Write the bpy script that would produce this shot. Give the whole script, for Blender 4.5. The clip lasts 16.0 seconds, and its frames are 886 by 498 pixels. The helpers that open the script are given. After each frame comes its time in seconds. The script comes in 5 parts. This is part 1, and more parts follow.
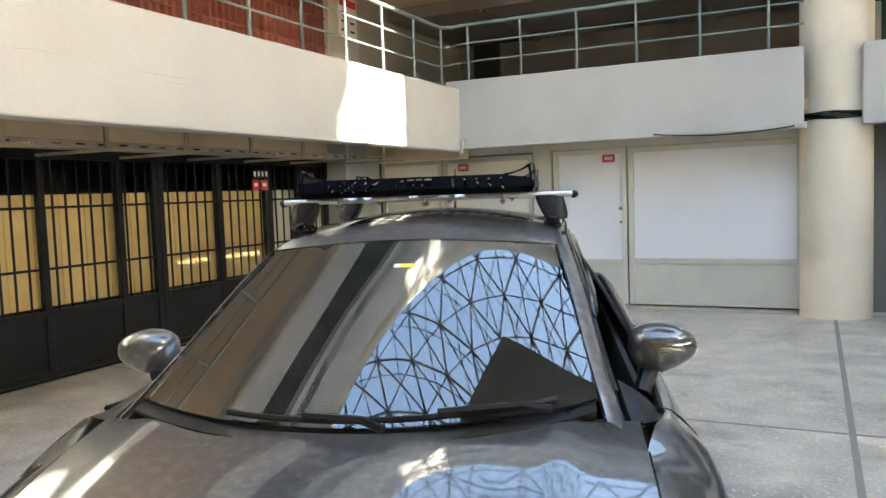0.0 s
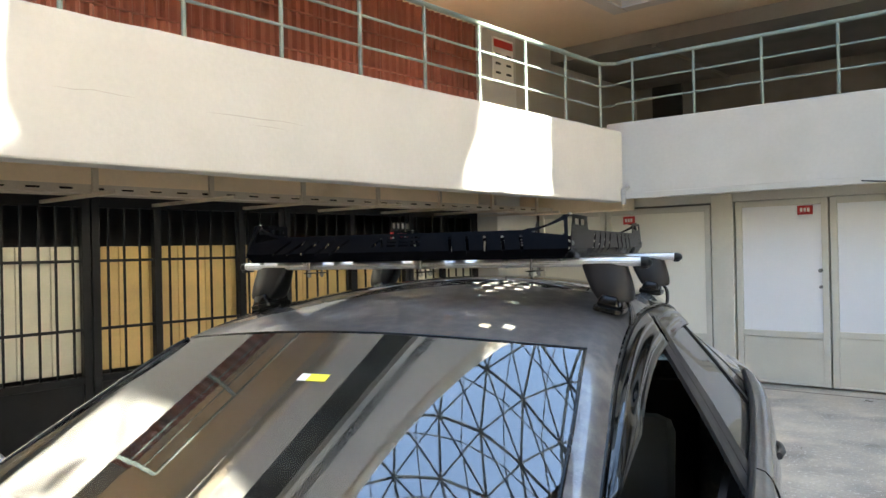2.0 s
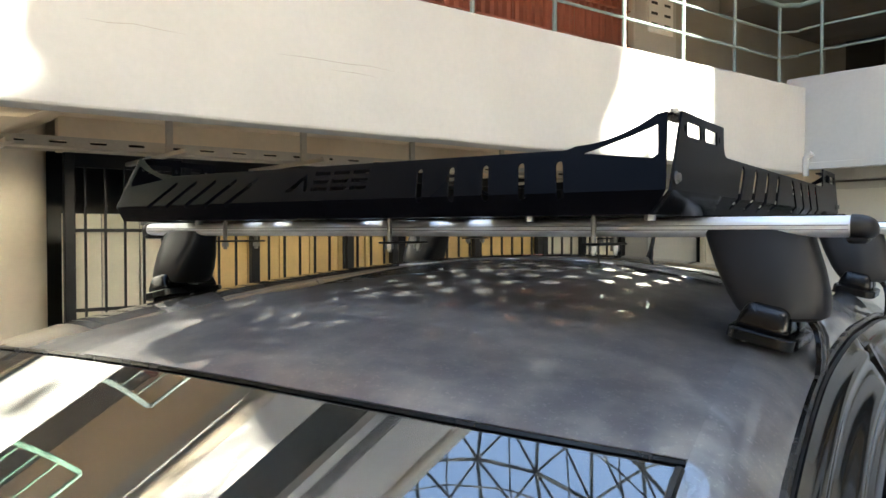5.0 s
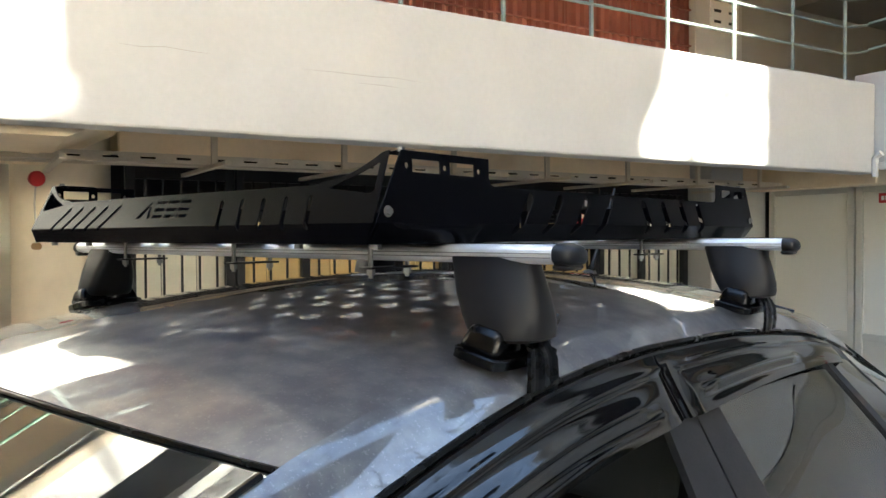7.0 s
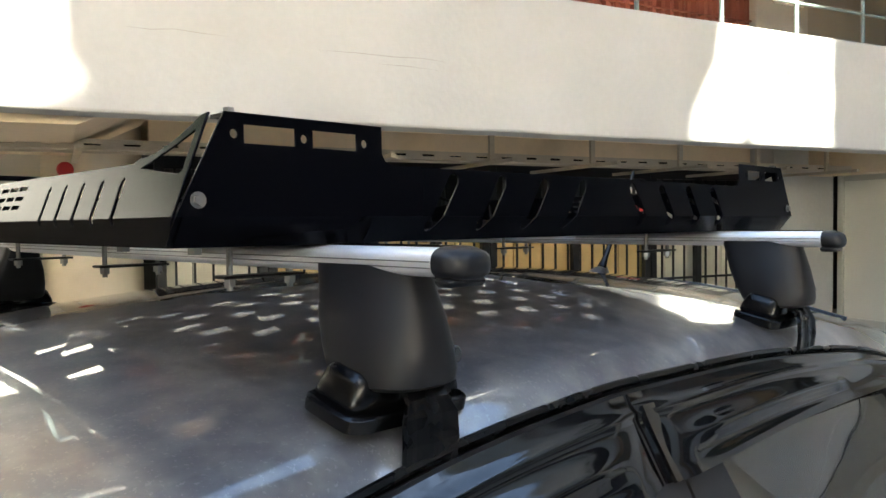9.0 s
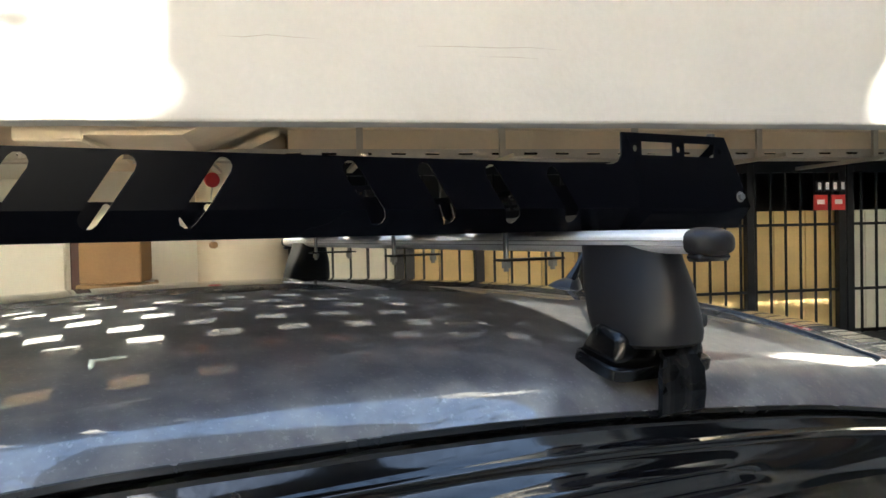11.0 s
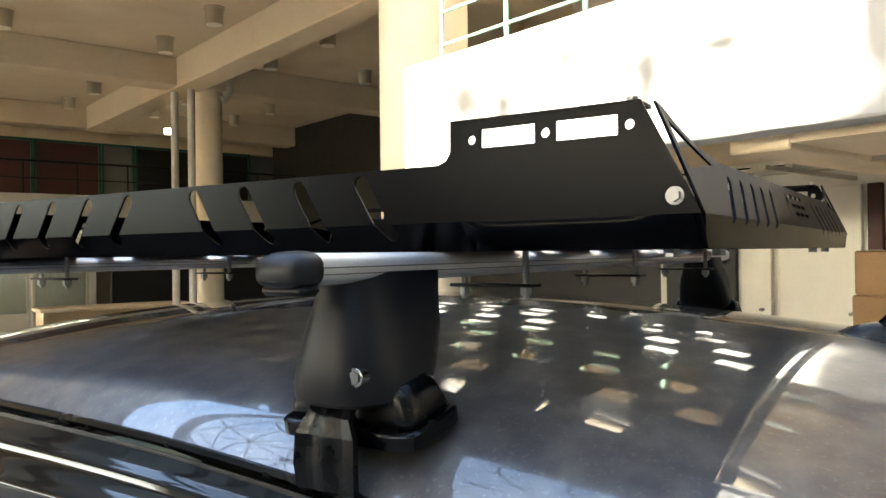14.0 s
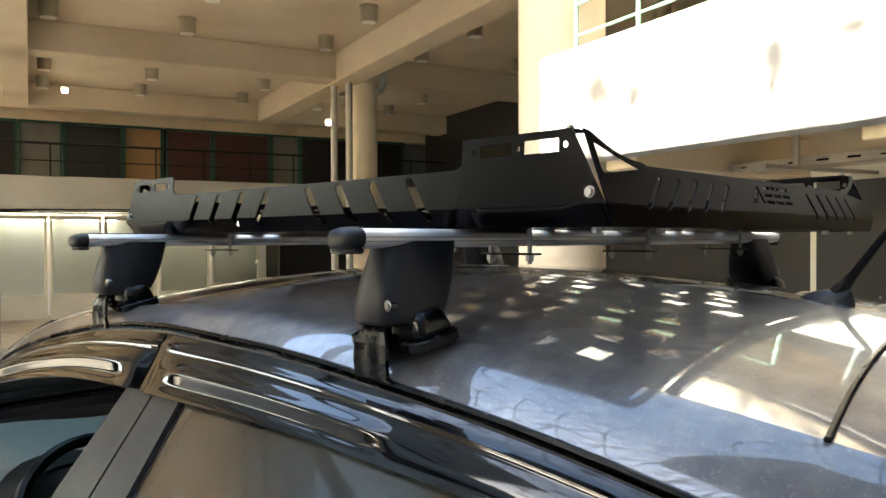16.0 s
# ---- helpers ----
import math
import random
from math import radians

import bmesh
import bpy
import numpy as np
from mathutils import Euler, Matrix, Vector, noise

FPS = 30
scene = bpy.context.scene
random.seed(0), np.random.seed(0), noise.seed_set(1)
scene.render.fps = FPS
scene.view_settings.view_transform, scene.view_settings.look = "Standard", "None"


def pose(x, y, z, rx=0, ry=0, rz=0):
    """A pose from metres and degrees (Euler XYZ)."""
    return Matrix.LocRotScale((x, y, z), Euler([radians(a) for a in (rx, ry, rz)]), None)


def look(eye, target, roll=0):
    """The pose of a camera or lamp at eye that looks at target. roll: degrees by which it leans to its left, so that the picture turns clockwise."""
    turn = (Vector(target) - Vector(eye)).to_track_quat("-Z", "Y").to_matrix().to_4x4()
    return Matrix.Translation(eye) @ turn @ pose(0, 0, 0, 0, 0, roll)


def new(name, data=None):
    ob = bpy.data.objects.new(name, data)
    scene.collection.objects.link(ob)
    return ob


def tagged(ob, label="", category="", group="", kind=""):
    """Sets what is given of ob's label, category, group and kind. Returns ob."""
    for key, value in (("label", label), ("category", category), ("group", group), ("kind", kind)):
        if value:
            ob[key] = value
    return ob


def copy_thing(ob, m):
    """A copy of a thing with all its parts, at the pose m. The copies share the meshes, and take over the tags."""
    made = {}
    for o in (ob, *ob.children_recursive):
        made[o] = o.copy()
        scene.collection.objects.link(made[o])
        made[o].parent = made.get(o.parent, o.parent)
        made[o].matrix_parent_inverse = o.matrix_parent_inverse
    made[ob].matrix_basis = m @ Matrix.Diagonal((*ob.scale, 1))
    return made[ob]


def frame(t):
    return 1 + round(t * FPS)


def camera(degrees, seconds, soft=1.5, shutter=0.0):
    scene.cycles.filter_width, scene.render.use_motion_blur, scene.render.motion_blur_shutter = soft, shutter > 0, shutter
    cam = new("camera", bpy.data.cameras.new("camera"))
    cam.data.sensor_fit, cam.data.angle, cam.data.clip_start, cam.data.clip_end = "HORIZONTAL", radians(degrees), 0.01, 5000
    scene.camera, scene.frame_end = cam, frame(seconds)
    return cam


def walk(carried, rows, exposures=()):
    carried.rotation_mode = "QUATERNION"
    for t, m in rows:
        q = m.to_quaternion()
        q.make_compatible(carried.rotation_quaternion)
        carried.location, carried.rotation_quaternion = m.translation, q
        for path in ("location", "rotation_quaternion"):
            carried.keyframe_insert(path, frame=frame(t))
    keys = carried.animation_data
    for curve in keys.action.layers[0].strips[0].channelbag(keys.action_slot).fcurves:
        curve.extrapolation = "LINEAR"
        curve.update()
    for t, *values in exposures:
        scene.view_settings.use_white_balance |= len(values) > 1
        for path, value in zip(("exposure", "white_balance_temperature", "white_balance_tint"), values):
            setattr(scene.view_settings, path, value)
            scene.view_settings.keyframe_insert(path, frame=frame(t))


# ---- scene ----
cam = camera(59.5, 16.0)
PATH = [
    (0, (0.496, -3.461, 1.591), (0.219, -1.485, 1.446), -2.0),
    (0.5, (0.572, -3.165, 1.596), (0.187, -1.205, 1.49), -1.8),
    (1, (0.701, -2.888, 1.61), (0.184, -0.956, 1.557), -1.6),
    (1.5, (0.866, -2.627, 1.631), (0.227, -0.732, 1.612), -1.4),
    (2, (0.861, -2.324, 1.609), (0.094, -0.477, 1.612), -1.2),
    (2.5, (0.879, -2.053, 1.597), (-0.02, -0.267, 1.597), -0.8),
    (3, (0.942, -1.762, 1.592), (-0.08, -0.043, 1.576), -0.3),
    (3.5, (0.831, -1.514, 1.563), (-0.269, 0.156, 1.535), -0.4),
    (5.8, (0.678, -1.259, 1.571), (-0.464, 0.382, 1.528), 0.0),
    (6, (0.733, -1.25, 1.578), (-0.424, 0.381, 1.541), -0.1),
    (6.5, (0.913, -1.186, 1.587), (-0.319, 0.39, 1.562), -0.3),
    (7, (1.044, -1.111, 1.594), (-0.272, 0.395, 1.556), -0.3),
    (7.5, (1.078, -1.077, 1.592), (-0.293, 0.378, 1.54), -0.4),
    (8, (1.061, -1.011, 1.583), (-0.328, 0.426, 1.523), -0.6),
    (8.5, (1.002, -0.891, 1.604), (-0.396, 0.538, 1.543), -0.7),
    (9, (0.987, -0.789, 1.6), (-0.441, 0.61, 1.534), -0.6),
    (9.5, (1.072, -0.656, 1.599), (-0.425, 0.669, 1.526), -0.7),
    (11.8, (1.079, 0.133, 1.581), (-0.842, 0.691, 1.549), -1.3),
    (12, (1.102, 0.21, 1.593), (-0.854, 0.625, 1.561), -1.3),
    (12.5, (1.11, 0.376, 1.588), (-0.889, 0.406, 1.573), -1.3),
    (13, (1.026, 0.492, 1.572), (-0.938, 0.114, 1.583), -1.0),
    (13.5, (0.983, 0.588, 1.582), (-0.863, -0.182, 1.599), -0.8),
    (14, (0.971, 0.744, 1.582), (-0.709, -0.342, 1.593), -0.7),
    (14.5, (0.963, 0.846, 1.586), (-0.564, -0.445, 1.582), -0.6),
    (15, (0.967, 0.899, 1.578), (-0.472, -0.489, 1.564), -0.6),
    (15.5, (1.037, 0.956, 1.578), (-0.383, -0.452, 1.563), -0.5),
    (16, (1.126, 1.044, 1.57), (-0.307, -0.351, 1.546), -0.2),
]
walk(cam, [(t, look(*p)) for t, *p in PATH], [(0.0, 3.66, 6750, 4), (3.0, 3.66, 6520, 4), (9.0, 3.66, 6430, 4), (13.0, 3.62, 6480, 4), (16.0, 3.64, 6650, 4)])

# ---- light ----
TURN = radians(17.7)                       # the building stands turned against the car
B = Matrix.Rotation(-TURN, 4, "Z")         # building: x = across (away from the gates), y = along, z = up
SUN_UP = radians(29)
sun_way = B.to_3x3() @ Vector((math.cos(SUN_UP), 0.0, math.sin(SUN_UP)))
sun = new("sun", bpy.data.lights.new("sun", "SUN"))
sun.data.energy, sun.data.angle, sun.data.color = 5.0, radians(0.6), (1.0, 0.94, 0.84)
sun.matrix_world = look(sun_way * 60, (0, 0, 0))
world = bpy.data.worlds.new("sky")
scene.world = world
world.use_nodes = True
sky = world.node_tree.nodes.new("ShaderNodeTexSky")
sky.sky_type, sky.sun_disc, sky.sun_elevation = "NISHITA", False, SUN_UP
sky.dust_density = 2.2
sky.sun_rotation = math.atan2(sun_way.x, sun_way.y)
back = world.node_tree.nodes["Background"]
back.inputs["Strength"].default_value = 0.15
world.node_tree.links.new(sky.outputs[0], back.inputs["Color"])


# ---- materials ----
def material(name, color, rough=0.6, metal=0.0, vary=0.15, scale=6.0, bump=0.0, coat=0.0, grain=60.0, stain=None, stain_scale=1.2,
             stain_cut=(0.52, 0.7), spec=0.5, island=0.0, rough_vary=0.1, specks=None, speck_scale=14.0, speck_max=0.7, coat_ior=1.5):
    m = bpy.data.materials.new(name)
    m.use_nodes = True
    nt = m.node_tree
    bsdf = nt.nodes["Principled BSDF"]
    n = nt.nodes.new
    link = nt.links.new
    co = n("ShaderNodeTexCoord")
    big, fine = n("ShaderNodeTexNoise"), n("ShaderNodeTexNoise")
    big.inputs["Scale"].default_value, big.inputs["Detail"].default_value = scale, 5
    fine.inputs["Scale"].default_value, fine.inputs["Detail"].default_value = grain, 4
    link(co.outputs["Object"], big.inputs["Vector"])
    link(co.outputs["Object"], fine.inputs["Vector"])
    mix = n("ShaderNodeMath")
    mix.operation = "MULTIPLY_ADD"
    link(fine.outputs["Fac"], mix.inputs[0])
    mix.inputs[1].default_value = 0.5
    link(big.outputs["Fac"], mix.inputs[2])
    ramp = n("ShaderNodeMapRange")
    link(mix.outputs[0], ramp.inputs["Value"])
    ramp.inputs["From Min"].default_value, ramp.inputs["From Max"].default_value = 0.45, 1.05
    ramp.inputs["To Min"].default_value, ramp.inputs["To Max"].default_value = 1 - vary, 1 + vary
    tone = n("ShaderNodeMix")
    tone.data_type, tone.blend_type = "RGBA", "MULTIPLY"
    tone.inputs[0].default_value = 1.0
    tone.inputs["A"].default_value = (*color, 1)
    link(ramp.outputs[0], tone.inputs["B"])
    out = tone.outputs["Result"]
    if stain:
        st = n("ShaderNodeTexNoise")
        st.inputs["Scale"].default_value, st.inputs["Detail"].default_value = stain_scale, 7
        link(co.outputs["Object"], st.inputs["Vector"])
        cut = n("ShaderNodeMapRange")
        link(st.outputs["Fac"], cut.inputs["Value"])
        cut.inputs["From Min"].default_value, cut.inputs["From Max"].default_value = stain_cut
        sm = n("ShaderNodeMix")
        sm.data_type = "RGBA"
        link(cut.outputs[0], sm.inputs[0])
        link(out, sm.inputs["A"])
        sm.inputs["B"].default_value = (*stain, 1)
        out = sm.outputs["Result"]
    if specks:
        sk = n("ShaderNodeTexNoise")
        sk.inputs["Scale"].default_value, sk.inputs["Detail"].default_value, sk.inputs["Roughness"].default_value = speck_scale, 3, 0.7
        link(co.outputs["Object"], sk.inputs["Vector"])
        kc = n("ShaderNodeMapRange")
        link(sk.outputs["Fac"], kc.inputs["Value"])
        kc.inputs["From Min"].default_value, kc.inputs["From Max"].default_value = 0.595, 0.64
        kc.inputs["To Max"].default_value = speck_max
        km = n("ShaderNodeMix")
        km.data_type = "RGBA"
        link(kc.outputs[0], km.inputs[0])
        link(out, km.inputs["A"])
        km.inputs["B"].default_value = (*specks, 1)
        out = km.outputs["Result"]
    if island:
        info = n("ShaderNodeObjectInfo")
        jit = n("ShaderNodeMapRange")
        link(info.outputs["Random"], jit.inputs["Value"])
        jit.inputs["To Min"].default_value, jit.inputs["To Max"].default_value = 1 - island, 1 + island
        im = n("ShaderNodeMix")
        im.data_type, im.blend_type = "RGBA", "MULTIPLY"
        im.inputs[0].default_value = 1.0
        link(out, im.inputs["A"])
        link(jit.outputs[0], im.inputs["B"])
        out = im.outputs["Result"]
    link(out, bsdf.inputs["Base Color"])
    rr = n("ShaderNodeMapRange")
    link(mix.outputs[0], rr.inputs["Value"])
    rr.inputs["From Min"].default_value, rr.inputs["From Max"].default_value = 0.45, 1.05
    rr.inputs["To Min"].default_value, rr.inputs["To Max"].default_value = max(0.02, rough - rough_vary), min(1, rough + rough_vary)
    link(rr.outputs[0], bsdf.inputs["Roughness"])
    bsdf.inputs["Metallic"].default_value = metal
    bsdf.inputs["Specular IOR Level"].default_value = spec
    if coat:
        bsdf.inputs["Coat IOR"].default_value = coat_ior
        bsdf.inputs["Coat Weight"].default_value, bsdf.inputs["Coat Roughness"].default_value = coat, 0.03
    if bump:
        bn = n("ShaderNodeBump")
        bn.inputs["Strength"].default_value, bn.inputs["Distance"].default_value = bump, 0.01
        link(mix.outputs[0], bn.inputs["Height"])
        link(bn.outputs[0], bsdf.inputs["Normal"])
    return m


def glass(name, tint, ior=1.5, rough=0.0, dust=0.0):
    m = bpy.data.materials.new(name)
    m.use_nodes = True
    nt = m.node_tree
    n, link = nt.nodes.new, nt.links.new
    nt.nodes.remove(nt.nodes["Principled BSDF"])
    clear, shine, fres, mix = n("ShaderNodeBsdfTransparent"), n("ShaderNodeBsdfGlossy"), n("ShaderNodeFresnel"), n("ShaderNodeMixShader")
    clear.inputs["Color"].default_value = (*tint, 1)
    shine.inputs["Roughness"].default_value = rough
    fres.inputs["IOR"].default_value = ior
    link(fres.outputs[0], mix.inputs[0])
    link(clear.outputs[0], mix.inputs[1])
    link(shine.outputs[0], mix.inputs[2])
    last = mix
    if dust:
        film, spot, cut, over = n("ShaderNodeBsdfDiffuse"), n("ShaderNodeTexNoise"), n("ShaderNodeMapRange"), n("ShaderNodeMixShader")
        film.inputs["Color"].default_value = (0.45, 0.43, 0.4, 1)
        spot.inputs["Scale"].default_value, spot.inputs["Detail"].default_value = 9, 10
        link(spot.outputs["Fac"], cut.inputs["Value"])
        cut.inputs["From Min"].default_value, cut.inputs["From Max"].default_value = 0.4, 0.75
        cut.inputs["To Min"].default_value, cut.inputs["To Max"].default_value = dust * 0.3, dust
        link(cut.outputs[0], over.inputs[0])
        link(mix.outputs[0], over.inputs[1])
        link(film.outputs[0], over.inputs[2])
        last = over
    link(last.outputs[0], nt.nodes["Material Output"].inputs["Surface"])
    return m


def glow(name, color, power):
    m = bpy.data.materials.new(name)
    m.use_nodes = True
    b = m.node_tree.nodes["Principled BSDF"]
    b.inputs["Base Color"].default_value = (*color, 1)
    b.inputs["Emission Color"].default_value = (*color, 1)
    b.inputs["Emission Strength"].default_value = power
    return m


PLASTER = material("cream_plaster", (0.45, 0.438, 0.410), 0.85, vary=0.07, scale=1.5, bump=0.3, grain=25, stain=(0.40, 0.382, 0.345), stain_scale=0.9, stain_cut=(0.52, 0.8))
SOFFIT = material("beige_soffit", (0.78, 0.64, 0.45), 0.85, vary=0.08, scale=2, bump=0.2, grain=30, stain=(0.60, 0.47, 0.31), stain_scale=1.0)
CEILING = material("aged_ceiling_paint", (0.60, 0.50, 0.365), 0.85, vary=0.08, scale=1.2, bump=0.15, grain=20, stain=(0.52, 0.42, 0.29), stain_scale=0.7)
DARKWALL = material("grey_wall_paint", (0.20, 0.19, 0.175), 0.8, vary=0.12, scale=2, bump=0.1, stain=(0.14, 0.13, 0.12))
CONCRETE = material("worn_concrete", (0.49, 0.44, 0.365), 0.5, vary=0.45, scale=2.6, bump=0.8, grain=38, stain=(0.27, 0.25, 0.22), stain_scale=1.6, rough_vary=0.3, specks=(0.75, 0.73, 0.69), speck_scale=30.0, speck_max=0.85)
# near-black that puts the shade of unlit galleries into the colour
DIM = material("shade_charcoal", (0.03, 0.03, 0.03), 0.8, vary=0.2, scale=2, bump=0.1)
STONE = material("floor_joint", (0.27, 0.245, 0.21), 0.8, vary=0.2, bump=0.2)
RED = material("terracotta_sheet", (0.22, 0.068, 0.046), 0.6, vary=0.16, scale=3, bump=0.1, island=0.12)
RAILGREEN = material("grey_green_rail_paint", (0.16, 0.20, 0.18), 0.45, vary=0.12, scale=9)
MINT = material("pale_green_rail_paint", (0.17, 0.31, 0.22), 0.5, vary=0.1)
STRAP = material("black_strap_steel", (0.002, 0.002, 0.0025), 0.3, spec=0.2, vary=0.2, scale=30)
BLACK = material("black_gate_paint", (0.009, 0.009, 0.010), 0.42, spec=0.25, vary=0.25, scale=5, bump=0.05)
BOARD = material("yellow_board", (0.66, 0.46, 0.20), 0.65, vary=0.12, scale=4, bump=0.05, island=0.08)
CURTAIN = material("pale_board", (0.72, 0.67, 0.54), 0.7, vary=0.08, scale=4, island=0.05)
TRAYM = material("galvanised_tray", (0.50, 0.44, 0.35), 0.5, metal=0.3, vary=0.15, scale=5)
FRAMEP = material("greige_frame_paint", (0.60, 0.57, 0.49), 0.55, vary=0.07, scale=3)
PANELW = material("white_shop_film", (0.80, 0.80, 0.82), 0.22, vary=0.03, scale=1.2, rough_vary=0.05)
PANELC = material("cream_shop_panel", (0.82, 0.78, 0.68), 0.4, vary=0.04, scale=1.5)
SIGNRED = material("sign_red", (0.52, 0.03, 0.03), 0.4, vary=0.05)
SIGNWHITE = material("sign_white", (0.82, 0.80, 0.77), 0.5, vary=0.04)
# black of signs, also used to paint shade in recesses and hall walls
SIGNSHADE = material("sign_and_shade_black", (0.015, 0.015, 0.016), 0.4, vary=0.05)
STEEL = material("zinc_steel", (0.24, 0.24, 0.24), 0.42, metal=1.0, vary=0.12, scale=40)
DOMESTEEL = material("dark_dome_steel", (0.035, 0.045, 0.055), 0.5, vary=0.1)
CARDBOARD = material("cardboard", (0.36, 0.22, 0.11), 0.8, vary=0.12, scale=4, bump=0.05)
PAINT = material("grey_metallic_car_paint", (0.062, 0.063, 0.068), 0.30, metal=0.35, vary=0.10, scale=6, coat=1.0, coat_ior=1.95, grain=240, stain=(0.13, 0.125, 0.115), stain_scale=40, stain_cut=(0.46, 0.85), rough_vary=0.03)
ROOFPAINT = material("dusty_roof_paint", (0.088, 0.088, 0.094), 0.34, metal=0.2, vary=0.16, scale=5, coat=1.0, coat_ior=1.75, grain=300, stain=(0.21, 0.20, 0.182), stain_scale=26, stain_cut=(0.42, 0.85), rough_vary=0.03, specks=(0.42, 0.41, 0.39), speck_scale=210.0, speck_max=0.16)
COLUMNP = material("cream_column_paint", (0.74, 0.65, 0.51), 0.7, vary=0.07, scale=2, bump=0.15, grain=25, stain=(0.62, 0.53, 0.40), stain_scale=1.1)
PILLAR = material("grey_black_pillar_film", (0.016, 0.0155, 0.016), 0.5, spec=0.4, vary=0.2, scale=14, bump=0.02, grain=300)
TRIM = material("black_car_trim", (0.006, 0.006, 0.007), 0.36, spec=0.35, vary=0.2, scale=10)
RUBBER = material("black_rubber", (0.0022, 0.0022, 0.0025), 0.24, spec=0.30, vary=0.2, scale=20)
VISOR = material("smoked_visor", (0.0025, 0.0025, 0.0032), 0.06, vary=0.25, scale=14, spec=0.55, rough_vary=0.03, stain=(0.02, 0.02, 0.021), stain_scale=16, stain_cut=(0.5, 0.9), specks=(0.03, 0.03, 0.03), speck_scale=160.0, speck_max=0.3)
WINDOW = glass("car_window", (0.78, 0.84, 0.80), 1.95, dust=0.10)
SCREEN = glass("windscreen_glass", (0.82, 0.90, 0.84), 2.7, dust=0.05)
SHOPGLASS = glass("shop_glass", (0.75, 0.78, 0.76), 1.5, dust=0.05)
POWDER = material("black_powder_coat", (0.0016, 0.0016, 0.0026), 0.24, vary=0.05, scale=3, grain=30, spec=0.045, rough_vary=0.02)
ALLOY = material("brushed_aluminium", (0.84, 0.84, 0.85), 0.50, metal=0.75, vary=0.03, scale=3, grain=20, rough_vary=0.03)
PLASTIC = material("black_plastic", (0.0075, 0.0075, 0.009), 0.42, spec=0.34, vary=0.12, scale=12, bump=0.012, grain=500)
SCREWM = material("lock_screw_chrome", (0.38, 0.38, 0.37), 0.22, metal=1.0, vary=0.05)
CABIN = material("cabin_dark_cloth", (0.022, 0.022, 0.023), 0.85, vary=0.2, scale=12, bump=0.1)
DASH = material("dashboard_grey", (0.66, 0.67, 0.62), 0.7, vary=0.08, scale=20, bump=0.05)
HEADLINER = material("headliner", (0.45, 0.43, 0.39), 0.9, vary=0.05)
YELLOW = material("yellow_sticker", (0.75, 0.72, 0.05), 0.5, vary=0.05)
LIGHTLENS = material("lamp_lens", (0.6, 0.6, 0.6), 0.1, vary=0.05, coat=1)
REDLENS = material("red_lens", (0.35, 0.01, 0.01), 0.12, vary=0.05, coat=1)
TYRE = material("tyre_rubber", (0.018, 0.018, 0.018), 0.85, vary=0.2, scale=20, bump=0.1)
LAMPMETAL = material("lamp_housing", (0.42, 0.36, 0.27), 0.4, metal=0.4, vary=0.1)
GREENP = material("dark_green_frame", (0.02, 0.09, 0.06), 0.4, vary=0.1)
OLIVE = material("olive_platform_paint", (0.06, 0.065, 0.05), 0.7, vary=0.2, scale=1.5)
MAROON = material("maroon_shutter", (0.07, 0.025, 0.022), 0.6, vary=0.15)
TUBEGLOW = glow("lit_tube", (1.0, 0.93, 0.75), 2.2)


# ---- mesh helpers ----
def mesh_from(name, bm, mat, smooth=False):
    me = bpy.data.meshes.new(name)
    bm.to_mesh(me)
    bm.free()
    me.materials.append(mat)
    if smooth:
        for p in me.polygons:
            p.use_smooth = True
    if smooth:
        me.set_sharp_from_angle(angle=radians(42))
    return me


def part(name, bm, mat, parent=None, label="", smooth=False):
    ob = new(name, mesh_from(name, bm, mat, smooth))
    if parent:
        ob.parent = parent
    if label:
        tagged(ob, label)
    return ob


def empty(name, m=None):
    ob = new(name)
    ob.empty_display_size = 0.1
    if m is not None:
        ob.matrix_basis = m
    return ob


def box(x0, x1, y0, y1, z0, z1, bevel=0.0, bm=None, seg=1):
    own = bmesh.new()
    bmesh.ops.create_cube(own, size=1.0, matrix=Matrix.LocRotScale(((x0 + x1) / 2, (y0 + y1) / 2, (z0 + z1) / 2), None, (abs(x1 - x0), abs(y1 - y0), abs(z1 - z0))))
    if bevel:
        bmesh.ops.bevel(own, geom=own.edges[:], offset=bevel, segments=seg, affect="EDGES", profile=0.5)
    return join(bm, own)


def join(bm, own, m=None):
    if m is not None:
        own.transform(m)
    if bm is None:
        return own
    me = bpy.data.meshes.new("tmp")
    own.to_mesh(me)
    own.free()
    bm.from_mesh(me)
    bpy.data.meshes.remove(me)
    return bm


def cyl(p, q, r, r2=None, seg=16, bm=None, bevel=0.0):
    p, q = Vector(p), Vector(q)
    own = bmesh.new()
    bmesh.ops.create_cone(own, cap_ends=True, segments=seg, radius1=r, radius2=r if r2 is None else r2, depth=(q - p).length)
    if bevel:
        bmesh.ops.bevel(own, geom=[e for e in own.edges if len(e.link_faces) == 2 and max(len(f.verts) for f in e.link_faces) > 4], offset=bevel, segments=2, affect="EDGES", profile=0.5)
    return join(bm, own, Matrix.Translation((p + q) / 2) @ (q - p).to_track_quat("Z", "Y").to_matrix().to_4x4())


